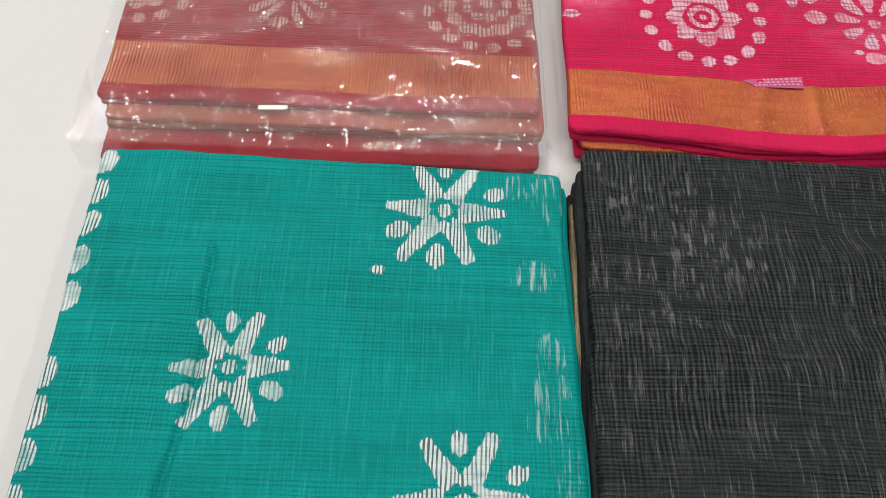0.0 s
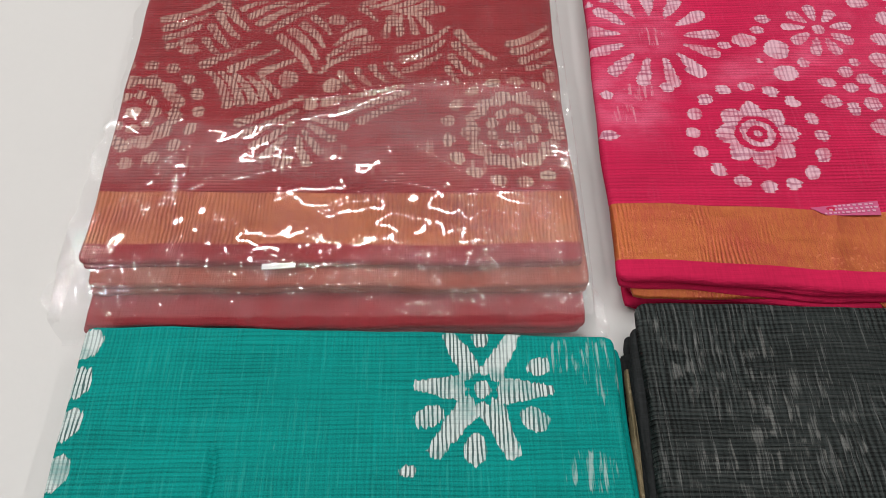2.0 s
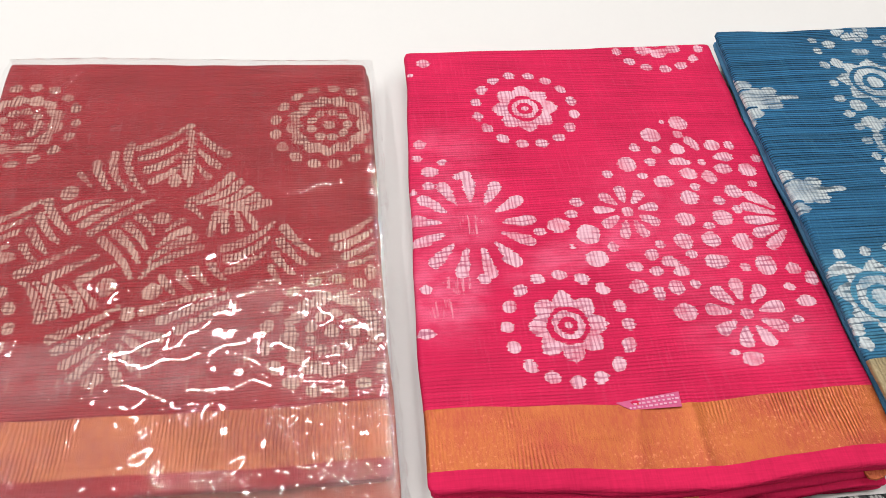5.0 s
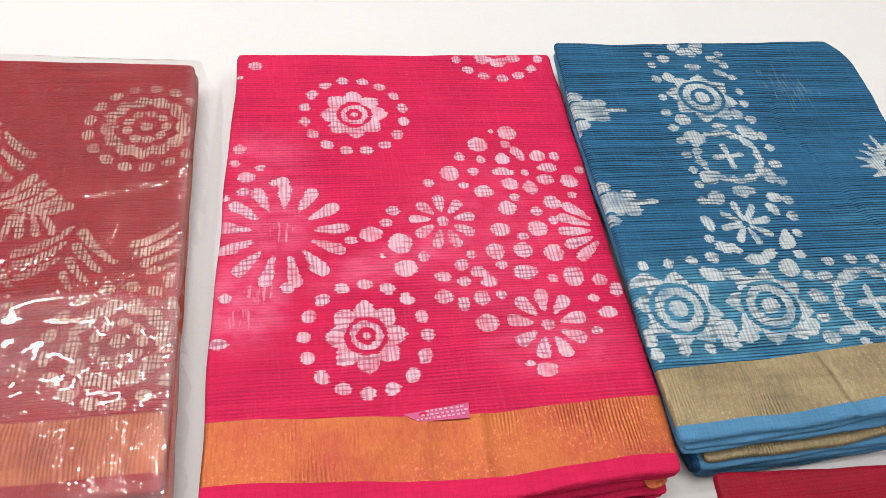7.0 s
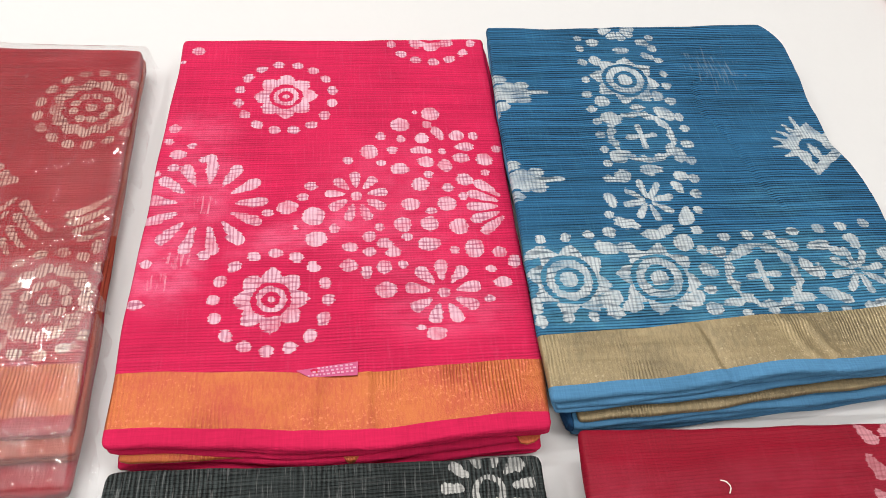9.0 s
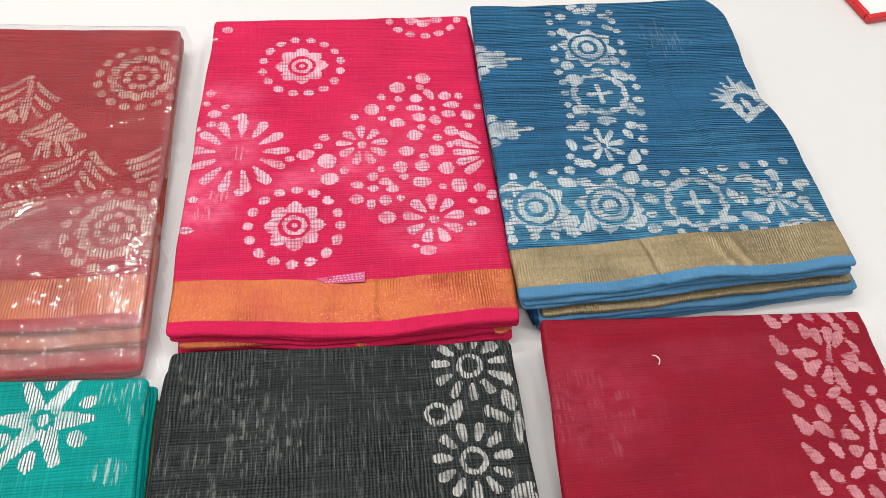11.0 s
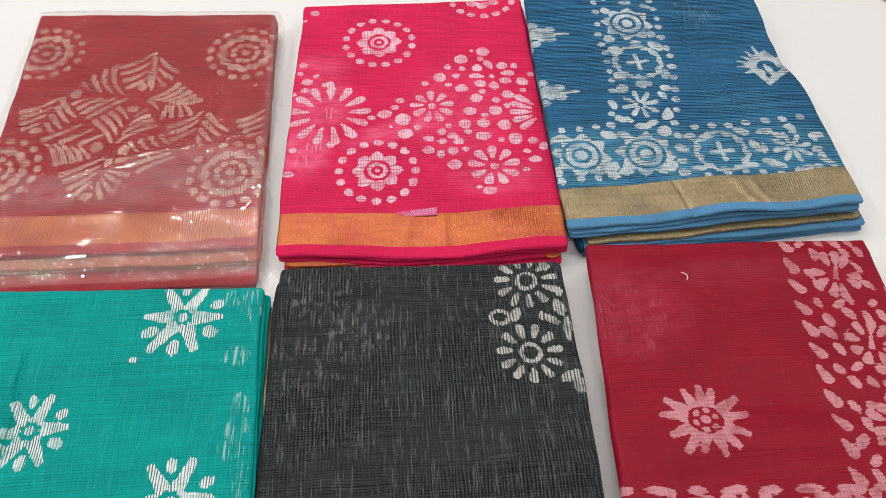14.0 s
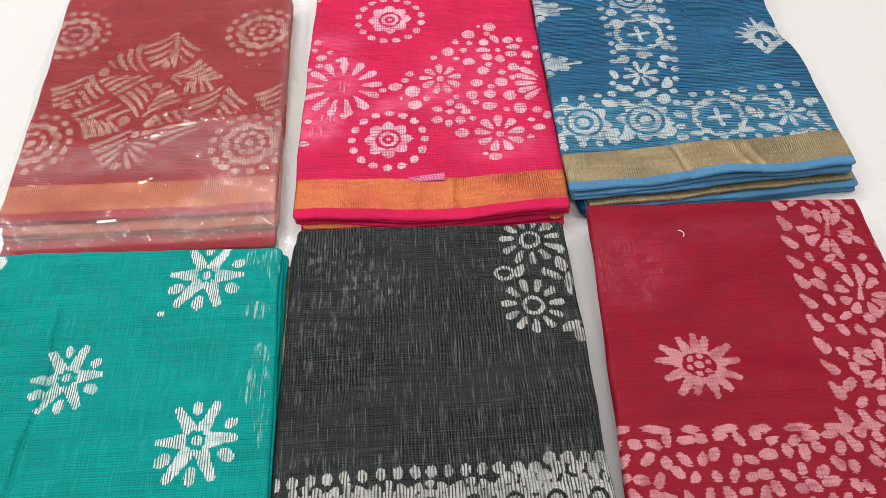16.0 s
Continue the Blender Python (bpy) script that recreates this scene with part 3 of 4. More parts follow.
def pink_print(p):
    for x, y, t in ((215, 600, 10), (210, 404, 20), (341, 682, 0)):
        rosette(p, x, y, 25.5)
        p.wreath(x, y, 38.5, 16, 5.2, 4.4, t)
    p.daisy(160, 487, 20, 45, 6.0, 13, 4)
    for x, y, a, b, amount, t in ((150, 500, 34, 40, 0.55, 0), (136, 435, 26, 34, 0.8, 0), (235, 462, 60, 14, 0.6, 18), (300, 480, 60, 70, 0.25, 0), (150, 560, 30, 24, 0.35, 0), (330, 392, 46, 24, 0.35, 0)):
        p.cloud(x, y, a, b, 1.15 * amount, t)
    p.layer = p.ghost
    p.dot(160, 487, 9)
    p.dot(145, 440, 9, 8)
    p.dot(133, 420, 8)
    p.layer = p.ink
    p.dot(270, 492, 4.6)
    p.daisy(270, 492, 8, 24, 5.4, 9, 12)
    p.daisy(392, 481, 15, 40, 5.8, 5, 140, 100)
    p.dot(328, 406, 4.6, 4)
    p.daisy(328, 406, 9, 27, 6.2, 9, 10)
    p.dots([(140, 656, 6, 5), (129, 642, 2, 3), (130, 565, 5, 5), (127, 551, 4, 3), (145, 547, 4, 3), (135, 538, 7, 5), (154, 532, 3, 3), (160, 533, 5, 5),
            (133, 525, 5, 4), (122, 519, 3, 3), (205, 478, 4, 4), (219, 483, 8, 7), (230, 493, 4.5, 4), (236, 503, 5, 4), (225, 464, 2, 2)])
    p.dots([(238, 474, 8.5, 8), (240, 454, 8, 7), (253, 463, 4.4, 4), (264, 528, 4, 4), (281, 537, 7, 7), (291, 553, 4.4, 5), (307, 566, 8, 7.5), (299, 538, 4.2, 4),
            (307, 550, 3.6, 4), (333, 579, 7.6, 8), (320, 581, 2, 2), (329, 567, 4, 4), (324, 551, 6, 6), (337, 557, 4.4, 8, 20), (352, 554, 6.4, 6, 35), (366, 554, 4.2, 4.5),
            (321, 538, 9, 4), (339, 537, 3, 3), (358, 542, 8, 4.5), (353, 530, 7, 5.4)])
    p.dots([(325, 526, 6.5, 6), (340, 522, 5.6, 7), (326, 513, 4, 4), (304, 519, 7.4, 6), (319, 503, 7, 6.6), (354, 508, 7, 6.6), (340, 499, 4.6, 4), (351, 491, 4.2, 4),
            (372, 529, 7, 7), (383, 540, 4, 4), (371, 515, 3.5, 3), (290, 525, 4, 3.5), (310, 484, 7.2, 6.4), (325, 477, 4.4, 4), (338, 484, 7.4, 7), (323, 465, 7, 7),
            (345, 462, 7.6, 7), (303, 465, 7, 7), (286, 463, 4, 3.5), (278, 455, 5, 5)])
    p.dots([(264, 446, 6, 4), (289, 449, 7, 4.6), (306, 454, 4.4, 3.4), (321, 447, 9, 6), (339, 441, 4.2, 3.6), (354, 442, 7.6, 8), (372, 438, 5.6, 5), (278, 442, 5, 4),
            (295, 441, 5.8, 4.4), (263, 431, 6.6, 5.4), (275, 424, 4.2, 6.4), (288, 428, 5.6, 5.6), (301, 430, 4.2, 3.6), (288, 409, 7.8, 7), (382, 430, 5, 6), (364, 424, 4, 3.4),
            (371, 412, 6.6, 4.6), (360, 399, 4, 3.4), (310, 378, 3.2, 2.6), (320, 373, 6.8, 5.4), (124, 437, 4.2, 4), (163, 443, 4.6, 4.4), (182, 458, 6, 5), (121, 404, 6, 4)])


def cross_ring(p, x, y):
    p.ring(x, y, 26, 4.6)
    p.star(x, y, 24, 30, 9, 10)
    p.star(x, y, 20, 24, 11, 0, cut=True)
    for a in (0, 90, 180, 270):
        p.petal(x, y, a + 4, -1, 14, 3.2, 0, 0.3)


def burst(p, x, y):
    p.daisy(x, y, 2, 21, 3.6, 8, 10, tail=0.35)
    p.wreath(x, y, 29, 7, 6.5, 4.2, 25)


def blue_rose(p, x, y):
    p.star(x, y, 22, 31, 8, 10, power=0.9)
    p.ring(x, y, 18.5, 3.2, cut=True)
    p.ring(x, y, 8.5, 3.6, cut=True)


def blue_print(p):
    for x, y in ((388, 594), (384, 496)):
        p.ray(x, y, 0, 46, 6.0, 1.4)
        p.dot(x + 6, y, 11, 9)
        p.dots([(x + 24, y + 8, 7, 5), (x + 24, y - 8, 7, 5), (x + 4, y + 16, 9, 5.5), (x + 3, y - 16, 9, 5.5), (x - 3, y + 24, 4.5, 4), (x - 2, y - 25, 4.5, 4), (x + 13, y, 9, 12)])
    blue_rose(p, 504, 607)
    blue_rose(p, 416, 406)
    blue_rose(p, 481, 404)
    cross_ring(p, 502, 540)
    cross_ring(p, 559, 403)
    burst(p, 491, 474)
    burst(p, 632, 404)
    p.daisy(511, 676, 4, 18, 5.5, 9, 0)
    p.dots([(473, 662, 4, 4), (472, 648, 4, 4), (471, 630, 4.5, 4), (469, 608, 4, 3.4), (467, 590, 5, 4), (467, 573, 4.4, 4), (469, 558, 4, 4), (468, 543, 4.4, 4),
            (468, 527, 4, 4), (467, 511, 4, 4), (464, 495, 5.4, 4), (460, 478, 4.5, 4), (457, 461, 4, 4), (540, 663, 4.4, 4), (539, 648, 4.6, 4.6), (541, 632, 4.4, 4)])
    p.dots([(541, 614, 4, 4.4), (540, 600, 5, 4.4), (538, 581, 5.4, 5), (540, 561, 4.4, 5), (541, 548, 4.4, 4), (538, 531, 5.4, 5), (536, 513, 5, 4.4), (533, 494, 5, 4.6),
            (530, 479, 5, 4.6), (527, 463, 4, 4)])
    p.dots([(485, 656, 7, 6), (531, 656, 8, 6, -30), (509, 646, 8.5, 5), (483, 633, 7, 7), (478, 581, 8, 7, -30), (507, 573, 7.5, 5), (528, 587, 6, 8), (532, 637, 8, 5, -40),
            (480, 563, 9, 7, 20), (528, 566, 12, 8, -45), (478, 519, 9, 9), (501, 505, 11, 5), (528, 519, 7, 10), (476, 498, 9, 7, 20), (523, 497, 8, 6), (466, 453, 9, 6, -30),
            (516, 456, 7, 10, -35), (488, 680, 6, 4)], 0.86)
    p.dots([(401, 441, 4, 4), (420, 442, 4, 4), (437, 443, 4.4, 4), (453, 445, 5.4, 5), (486, 441, 9, 5), (520, 444, 4.6, 4), (539, 437, 5, 4), (558, 438, 5, 4.6), (575, 438, 5, 4.6),
            (594, 440, 4.8, 4), (616, 442, 5.6, 4.4), (635, 444, 5, 4.4), (655, 446, 5, 4.6), (391, 374, 4, 5), (410, 375, 4.4, 4), (428, 376, 4, 4)])
    p.dots([(444, 379, 6.4, 5), (495, 381, 4, 4), (514, 377, 6.4, 6), (536, 372, 4, 3.4), (556, 374, 4.4, 4), (575, 375, 4, 3.4), (593, 374, 4, 4), (611, 373, 4, 4), (629, 374, 4.4, 4),
            (650, 377, 4.4, 4), (666, 380, 4.4, 4)])
    p.dots([(395, 429, 11, 5, 30), (448, 431, 11, 7, -25), (463, 431, 8, 6), (507, 433, 9, 9), (519, 426, 5, 5), (531, 424, 7, 6), (549, 424, 9, 5), (586, 428, 10, 6, -25), (609, 427, 10, 5, 15),
            (622, 421, 9, 4.4, -40), (640, 430, 5, 9), (443, 389, 11, 8, 30), (457, 383, 9, 6), (503, 386, 10, 7, 35), (519, 409, 9, 6, -25)], 0.86)
    p.dots([(516, 393, 6, 4), (530, 382, 10, 4.4), (595, 409, 6, 11, 30), (583, 384, 11, 5), (605, 386, 11, 6, -30), (390, 386, 4.4, 9), (657, 400, 9, 5, 30), (664, 420, 8, 6), (660, 386, 7, 5, -30)], 0.86)
    # spiked diamond near the far fold
    p.shape(645, 525, 34, lambda u, v: 5.0 - np.abs(np.abs(u) * 0.95 + np.abs(v) * 0.8 - 20), -12)
    for a, l in ((98, 38), (118, 33), (138, 32), (158, 34), (178, 34), (200, 30), (70, 27), (40, 26), (10, 28)):
        p.ray(645, 525, a, l, 5.0, 1.0, 11)
    p.dots([(645, 521, 4.4, 8, 15), (652, 512, 6, 4), (636, 516, 4, 5)])
    for x, y, a, b, amount in ((420, 402, 60, 40, 0.75), (500, 402, 70, 38, 0.7), (600, 405, 90, 36, 0.6), (660, 400, 50, 30, 0.5), (500, 560, 34, 90, 0.16), (600, 470, 46, 20, 0.2)):
        p.cloud(x, y, a, b, amount)
    p.layer = p.ghost
    p.star(589, 623, 14, 32, 9)


def teal_print(p):
    for x, y, t, g in ((39, 245, 0, 1.0), (-68, 148, 6, 0.88), (50, 85, 4, 0.97)):
        for a, l, w in ((119, 36, 7.5), (60, 37, 7.0), (177, 34, 9.5), (-2, 35, 10.0), (233, 42, 8.0), (292, 38, 8.5)):
            p.ray(x, y, a + t, l * g, w * g, 2.4 if abs(a) < 5 or a == 177 else 3.4, -3)
        p.dot(x, y, 10)
        p.star(x, y, 6.4, 8.6, 8, 0, cut=True)
        p.dot(x, y, 4.2)
        for a, r, aa, bb in ((90, 28, 6.4, 4.4), (23, 30, 6.2, 4.6), (-32, 29, 7.6, 5.8), (262, 30, 8.0, 5.4), (208, 30, 8.0, 5.2)):
            q = radians(a + t)
            p.dot(x + r * g * math.cos(q), y + r * g * math.sin(q), aa * g, bb * g, a + t)
    p.dot(3, 205, 4.0, 3.4, 40)
    for k, y in enumerate((271, 250, 228, 206, 184, 142, 122, 101, 80, 60, 40)):
        p.dot(-158, y, 6.4, 8.8, -14)
    p.layer = p.ghost
    for x, y, a, b in ((94, 140, 9, 14), (92, 122, 12, 9), (95, 160, 8, 12), (98, 256, 12, 16), (88, 205, 12, 10), (100, 100, 6, 20), (78, 262, 7, 9)):
        p.dot(x, y, a, b)


def charcoal_print(p):
    for x, y in ((342, 266), (336, 192)):
        p.ring(x, y, 8.2, 4.2)
        p.daisy(x, y, 14, 29, 4.4, 11, 8, tail=0.4)
    p.ring(314, 229, 8, 4.6)
    p.dot(328, 231, 4.6, 9, -15)
    p.dots([(367, 235, 5, 9, 20), (359, 224, 4, 8, 60), (372, 215, 4, 12), (366, 168, 9, 5, 20), (373, 160, 5, 8), (352, 228, 3, 5), (369, 252, 4, 6), (360, 281, 6, 5)])
    r = random.Random(4)
    for k in range(20):
        x = 117 + 13.4 * k + r.uniform(-1, 1)
        y = 44 + 4.0 * math.sin(k * 0.16) + (7 if k > 15 else 0)
        p.dot(x, y, 4.3 + (1.2 if k > 12 else 0), 5.2)
        if k > 12:
            p.dot(x + 6, y - 8, 6.5, 5.5, r.uniform(-40, 40))
    # half-round blossoms below the row of dots
    for k in range(8):
        x = 140 + 32 * k
        p.ring(x, 20, 11, 6.5)
        p.daisy(x, 20, 12, 22, 5.0, 7, 0, 210)
        p.dot(x, 18, 5.5, 6.5)
        p.dots([(x + 16, 31, 6.5, 5, 30), (x + 16, 15, 5.5, 8)])
    for k in range(20):
        p.dot(118 + 13.4 * k, -6, 4.5, 4.9)
    p.layer = p.ghost
    for k in range(24):
        p.dot(118 + 11.2 * k, 58 + 2 * math.sin(k * 0.5), 3.2, 7.0)
    for x, y in ((152, 190), (156, 258), (190, 225)):
        p.ring(x, y, 7, 4)
        p.daisy(x, y, 13, 30, 4.6, 10, 12, tail=0.4)
    for k in range(16):
        p.dot(r.uniform(124, 205), r.uniform(160, 285), r.uniform(2, 5), r.uniform(3, 7))


def crimson_print(p):
    p.X, p.Y = (p.X - 3.7) / 0.9846, (p.Y + 2.3) / 0.9846  # the blocks are a little smaller than drawn here
    for k in range(13):
        a = 6 + 360 / 13 * k + 4 * math.sin(k * 4.0)
        p.ray(469, 125, a, 29 + 8 * abs(math.cos(radians(a))) + 2 * math.sin(k * 2.6), 6.4, 2.6, 9)
    p.dot(469, 125, 14.5, 12, cut=True)
    p.dot(469, 125, 4.5, 3.8)
    p.wreath(469, 125, 9, 6, 3.4, 2.7, 15)
    r = random.Random(11)
    p.cloud(430, 232, 52, 46, 0.35)
    p.cloud(520, 262, 90, 16, 0.18)
    # leading leaves of the wide side border, broad and leaning
    for k in range(12):
        p.petal(583 - 1.2 * k, 297 - 21.5 * k, -62 + r.uniform(-8, 8), 0, 19, 6.2, 0.05, 0.5)
    for k in range(11):
        p.petal(668 - 1.0 * k, 290 - 24 * k, -60 + r.uniform(-12, 12), 0, 17, 6.0, 0.05, 0.5)
    # climbing leaves and three open flowers between them
    for k in range(16):
        for i in range(4):
            x = 604 - 1.0 * k + 15.5 * i + 6 * (k % 2) + r.uniform(-3, 3)
            y = 292 - 16.0 * k + r.uniform(-4, 4)
            p.dot(x, y, r.uniform(5.6, 8.6), r.uniform(3.4, 5.0), r.choice((-62, -50, -35, 40)) + r.uniform(-14, 14))
    for x, y in ((626, 256), (632, 186), (624, 112)):
        p.dot(x, y, 21, 19, cut=True)
        for k in range(9):
            a = 40 * k + r.uniform(-9, 9)
            p.petal(x, y, a, 9, 24 + r.uniform(-3, 2), 5.6, r.uniform(-0.1, 0.1), 0.5)
        p.ray(x - 2, y - 6, 72, 17, 3.0, 1.4)
    for k in range(9):
        p.dot(390 + 29 * k, 72.5 - 1.2 * k, 11 if k % 2 else 8.5, 4.0, r.uniform(-5, 5))
    for k in range(20):
        for i in range(7):
            x, y = 386 + 14.2 * k + 6 * (i % 2) + r.uniform(-3, 3), 60 - 14.2 * i + r.uniform(-4, 4)
            p.dot(x, y, r.uniform(5.2, 8.2), r.uniform(3.4, 5.0), r.choice((-65, -40, 5, 50, 75)) + r.uniform(-15, 15))
    p.layer = p.ghost
    p.daisy(426, 220, 8, 36, 6, 12)
    p.dot(426, 250, 18, 8)


M_MAROON = cotton("maroon_cotton", MAROON, (0.50, 0.30, 0.25), rib=0.6, slub=0.34, comb=0.14, line=0.0026, lines=0.8, cross=0.75, period=0.0021, fade=0.6, vein=(0.12, 0.014, 0.02))
M_PINK = cotton("pink_cotton", PINK, (0.70, 0.42, 0.50), rib=0.45, slub=0.12, comb=0.03, line=0.0028, lines=0.5, cross=0.65, period=0.0022, fade=0.5, vein=(0.26, 0.03, 0.09), pale=(0.66, 0.11, 0.21))
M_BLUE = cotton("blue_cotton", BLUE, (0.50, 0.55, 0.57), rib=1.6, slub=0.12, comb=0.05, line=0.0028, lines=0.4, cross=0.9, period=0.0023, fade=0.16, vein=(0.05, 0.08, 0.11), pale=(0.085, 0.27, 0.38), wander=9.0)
M_TEAL = cotton("teal_cotton", TEAL, (0.62, 0.70, 0.69), rib=0.40, slub=0.34, comb=0.10, line=0.0021, lines=0.95, cross=0.05, period=0.0022, fade=0.45, vein=(0.05, 0.10, 0.10), pale=(0.03, 0.36, 0.32), across=0.6, edge=(520, 60))
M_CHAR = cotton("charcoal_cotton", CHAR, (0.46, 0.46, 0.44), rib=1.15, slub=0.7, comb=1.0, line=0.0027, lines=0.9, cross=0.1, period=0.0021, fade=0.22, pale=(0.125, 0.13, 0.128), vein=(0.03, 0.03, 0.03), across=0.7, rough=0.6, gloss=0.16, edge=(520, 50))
M_CRIMSON = cotton("crimson_cotton", CRIMSON, (0.50, 0.21, 0.24), rib=0.22, slub=0.10, comb=0.04, line=0.0026, lines=0.25, cross=0.35, period=0.0021, fade=0.14, rough=0.5, gloss=0.14, pale=(0.34, 0.04, 0.075))
P_MAROON, P_PINK, P_BLUE = plain_weave("maroon_weave", MAROON), plain_weave("pink_weave", PINK, 0.3), plain_weave("blue_weave", (0.070, 0.195, 0.34), 0.35)
P_TEAL, P_CHAR, P_CRIMSON = plain_weave("teal_weave", TEAL), plain_weave("charcoal_weave", (0.022, 0.024, 0.025), 0.8), plain_weave("crimson_weave", CRIMSON)
P_RUST = plain_weave("rust_weave", (0.30, 0.055, 0.033), 0.6)
P_NAVY = plain_weave("navy_weave", (0.012, 0.05, 0.12))
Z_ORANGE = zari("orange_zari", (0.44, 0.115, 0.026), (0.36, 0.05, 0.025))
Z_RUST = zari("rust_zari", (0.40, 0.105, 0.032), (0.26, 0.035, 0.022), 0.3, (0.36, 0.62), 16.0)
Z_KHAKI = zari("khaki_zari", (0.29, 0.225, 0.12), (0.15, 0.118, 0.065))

folded_saree("maroon cotton saree with palm prints and rust border, sealed in plastic",
             ((-0.181, 0.668), (0.094, 0.657), (0.097, 0.317), (-0.176, 0.318)), 0.026, M_MAROON, 1, maroon_print,
             [(0.5, 0.002, 0.000, 0.002, 0.001, P_MAROON, "fold"), (1.5, 0.006, -0.002, 0.003, -0.012, P_RUST, "border_fold"), (2.0, 0.003, 0.001, 0.0, -0.0315, P_MAROON, "fold")],
             [(0.865, "zari_border", Z_RUST, "rust-gold woven zari border"), (0.965, "selvedge", P_MAROON, "plain maroon selvedge strip")],
             creases=[(-0.05, 0.40, 0.09, 0.42, 0.0012, 0.01), (-0.17, 0.42, 0.02, 0.47, -0.001, 0.012)])

pink = folded_saree("hot pink cotton saree with white flower prints and an orange-gold border",
             ((0.125, 0.672), (0.390, 0.675), (0.387, 0.302), (0.113, 0.307)), 0.024, M_PINK, 101, pink_print,
             [(1.3, 0.002, -0.001, 0.002, 0.000, P_PINK, "fold"), (1.0, 0.008, 0.004, 0.002, -0.0045, P_PINK, "fold"), (1.3, 0.009, 0.006, 0.0, -0.008, P_PINK, "fold")],
             [(0.868, "zari_border", Z_ORANGE, "orange-gold woven zari border"), (0.966, "selvedge", P_PINK, "plain pink selvedge strip")],
             creases=[(0.24, 0.36, 0.235, 0.30, 0.001, 0.006), (0.27, 0.36, 0.275, 0.30, 0.0012, 0.004), (0.13, 0.44, 0.38, 0.36, 0.001, 0.012), (0.13, 0.455, 0.30, 0.50, 0.0016, 0.010)],
             bulge=((0.25, 0.008, 0.07),), waves=((0.25, -0.0018, 0.05), (0.34, 0.0012, 0.03)), swell=0.0007)

blue = folded_saree("teal blue cotton saree with white floral prints and khaki border",
             ((0.3895, 0.677), (0.668, 0.681), (0.681, 0.331), (0.387, 0.315)), 0.034, M_BLUE, 201, blue_print,
             # the two thin recessed navy plies stand in for shade between the folds
             [(0.25, 0.005, 0.002, 0.004, 0.006, P_NAVY, "fold"), (0.9, 0.002, 0.000, 0.0, -0.0015, P_BLUE, "fold"), (0.3, 0.009, 0.002, 0.003, 0.004, P_NAVY, "fold"), (0.5, 0.020, -0.003, 0.001, -0.0065, Z_KHAKI, "border_fold"), (1.6, 0.018, -0.006, 0.0, -0.0115, P_BLUE, "fold")],
             [(0.870, "zari_border", Z_KHAKI, "khaki-gold woven zari border"), (0.972, "selvedge", P_BLUE, "plain light blue selvedge strip")], amp=0.0016, waves=((0.555, 0.0055, 0.042), (0.46, -0.002, 0.04), (0.65, 0.002, 0.03)), swell=0.0008, nips=((0.533, 0.009, 0.022), (0.575, 0.005, 0.03), (0.690, 0.020, 0.022)),
             creases=[(0.580, 0.62, 0.564, 0.595, -0.0010, 0.0025), (0.563, 0.605, 0.566, 0.555, -0.0016, 0.0024), (0.55, 0.612, 0.668, 0.618, 0.0018, 0.010), (0.565, 0.57, 0.60, 0.455, -0.0016, 0.0024), (0.497, 0.372, 0.516, 0.312, -0.0015, 0.0026), (0.40, 0.50, 0.52, 0.51, 0.0012, 0.012),
                      (0.555, 0.37, 0.575, 0.33, 0.0016, 0.004), (0.57, 0.37, 0.592, 0.33, 0.0016, 0.004)])

folded_saree("teal green cotton saree with white star-flower prints on slub weave",
             ((-0.161, 0.281), (0.107, 0.274), (0.112, -0.085), (-0.162, -0.085)), 0.0255, M_TEAL, 301, teal_print,
             [(1, 0.001, -0.001, 0.003, 0, P_TEAL, "fold"), (1, 0.003, -0.002, 0.001, 0, P_TEAL, "fold"), (0.6, 0.002, -0.0055, 0.010, 0, Z_KHAKI, "border_fold"), (1, 0.002, -0.001, 0.004, 0, P_TEAL, "fold")],
             creases=[(-0.089, 0.222, -0.083, 0.165, -0.0034, 0.0020), (-0.083, 0.175, -0.094, 0.03, -0.0034, 0.0022), (-0.06, 0.07, 0.03, 0.09, 0.0012, 0.006), (-0.15, 0.20, 0.10, 0.215, 0.0014, 0.015), (-0.02, 0.03, 0.10, 0.15, 0.0014, 0.014), (-0.05, 0.11, 0.10, 0.13, 0.0012, 0.012)], swell=0.0015)

folded_saree("charcoal black slub cotton saree with white flower prints",
             ((0.120, 0.292), (0.376, 0.286), (0.379, -0.080), (0.111, -0.080)), 0.025, M_CHAR, 401, charcoal_print,
             [(1, -0.003, 0.001, 0.012, 0, P_CHAR, "fold"), (0.6, -0.006, 0.002, 0.024, 0, P_CHAR, "fold"), (0.6, -0.0095, 0.001, 0.030, 0, Z_KHAKI, "border_fold"), (1, -0.008, 0.002, 0.022, 0, P_CHAR, "fold"), (1, -0.004, 0.001, 0.01, 0, P_CHAR, "fold")],
             creases=[(0.03, 0.085, 0.46, 0.105, 0.0030, 0.016), (0.03, 0.155, 0.47, 0.165, 0.0034, 0.020), (0.2, 0.20, 0.40, 0.24, 0.0014, 0.015), (0.09, 0.02, 0.40, 0.03, 0.0018, 0.014), (0.10, 0.045, 0.22, 0.075, 0.0022, 0.004)], swell=0.0030)

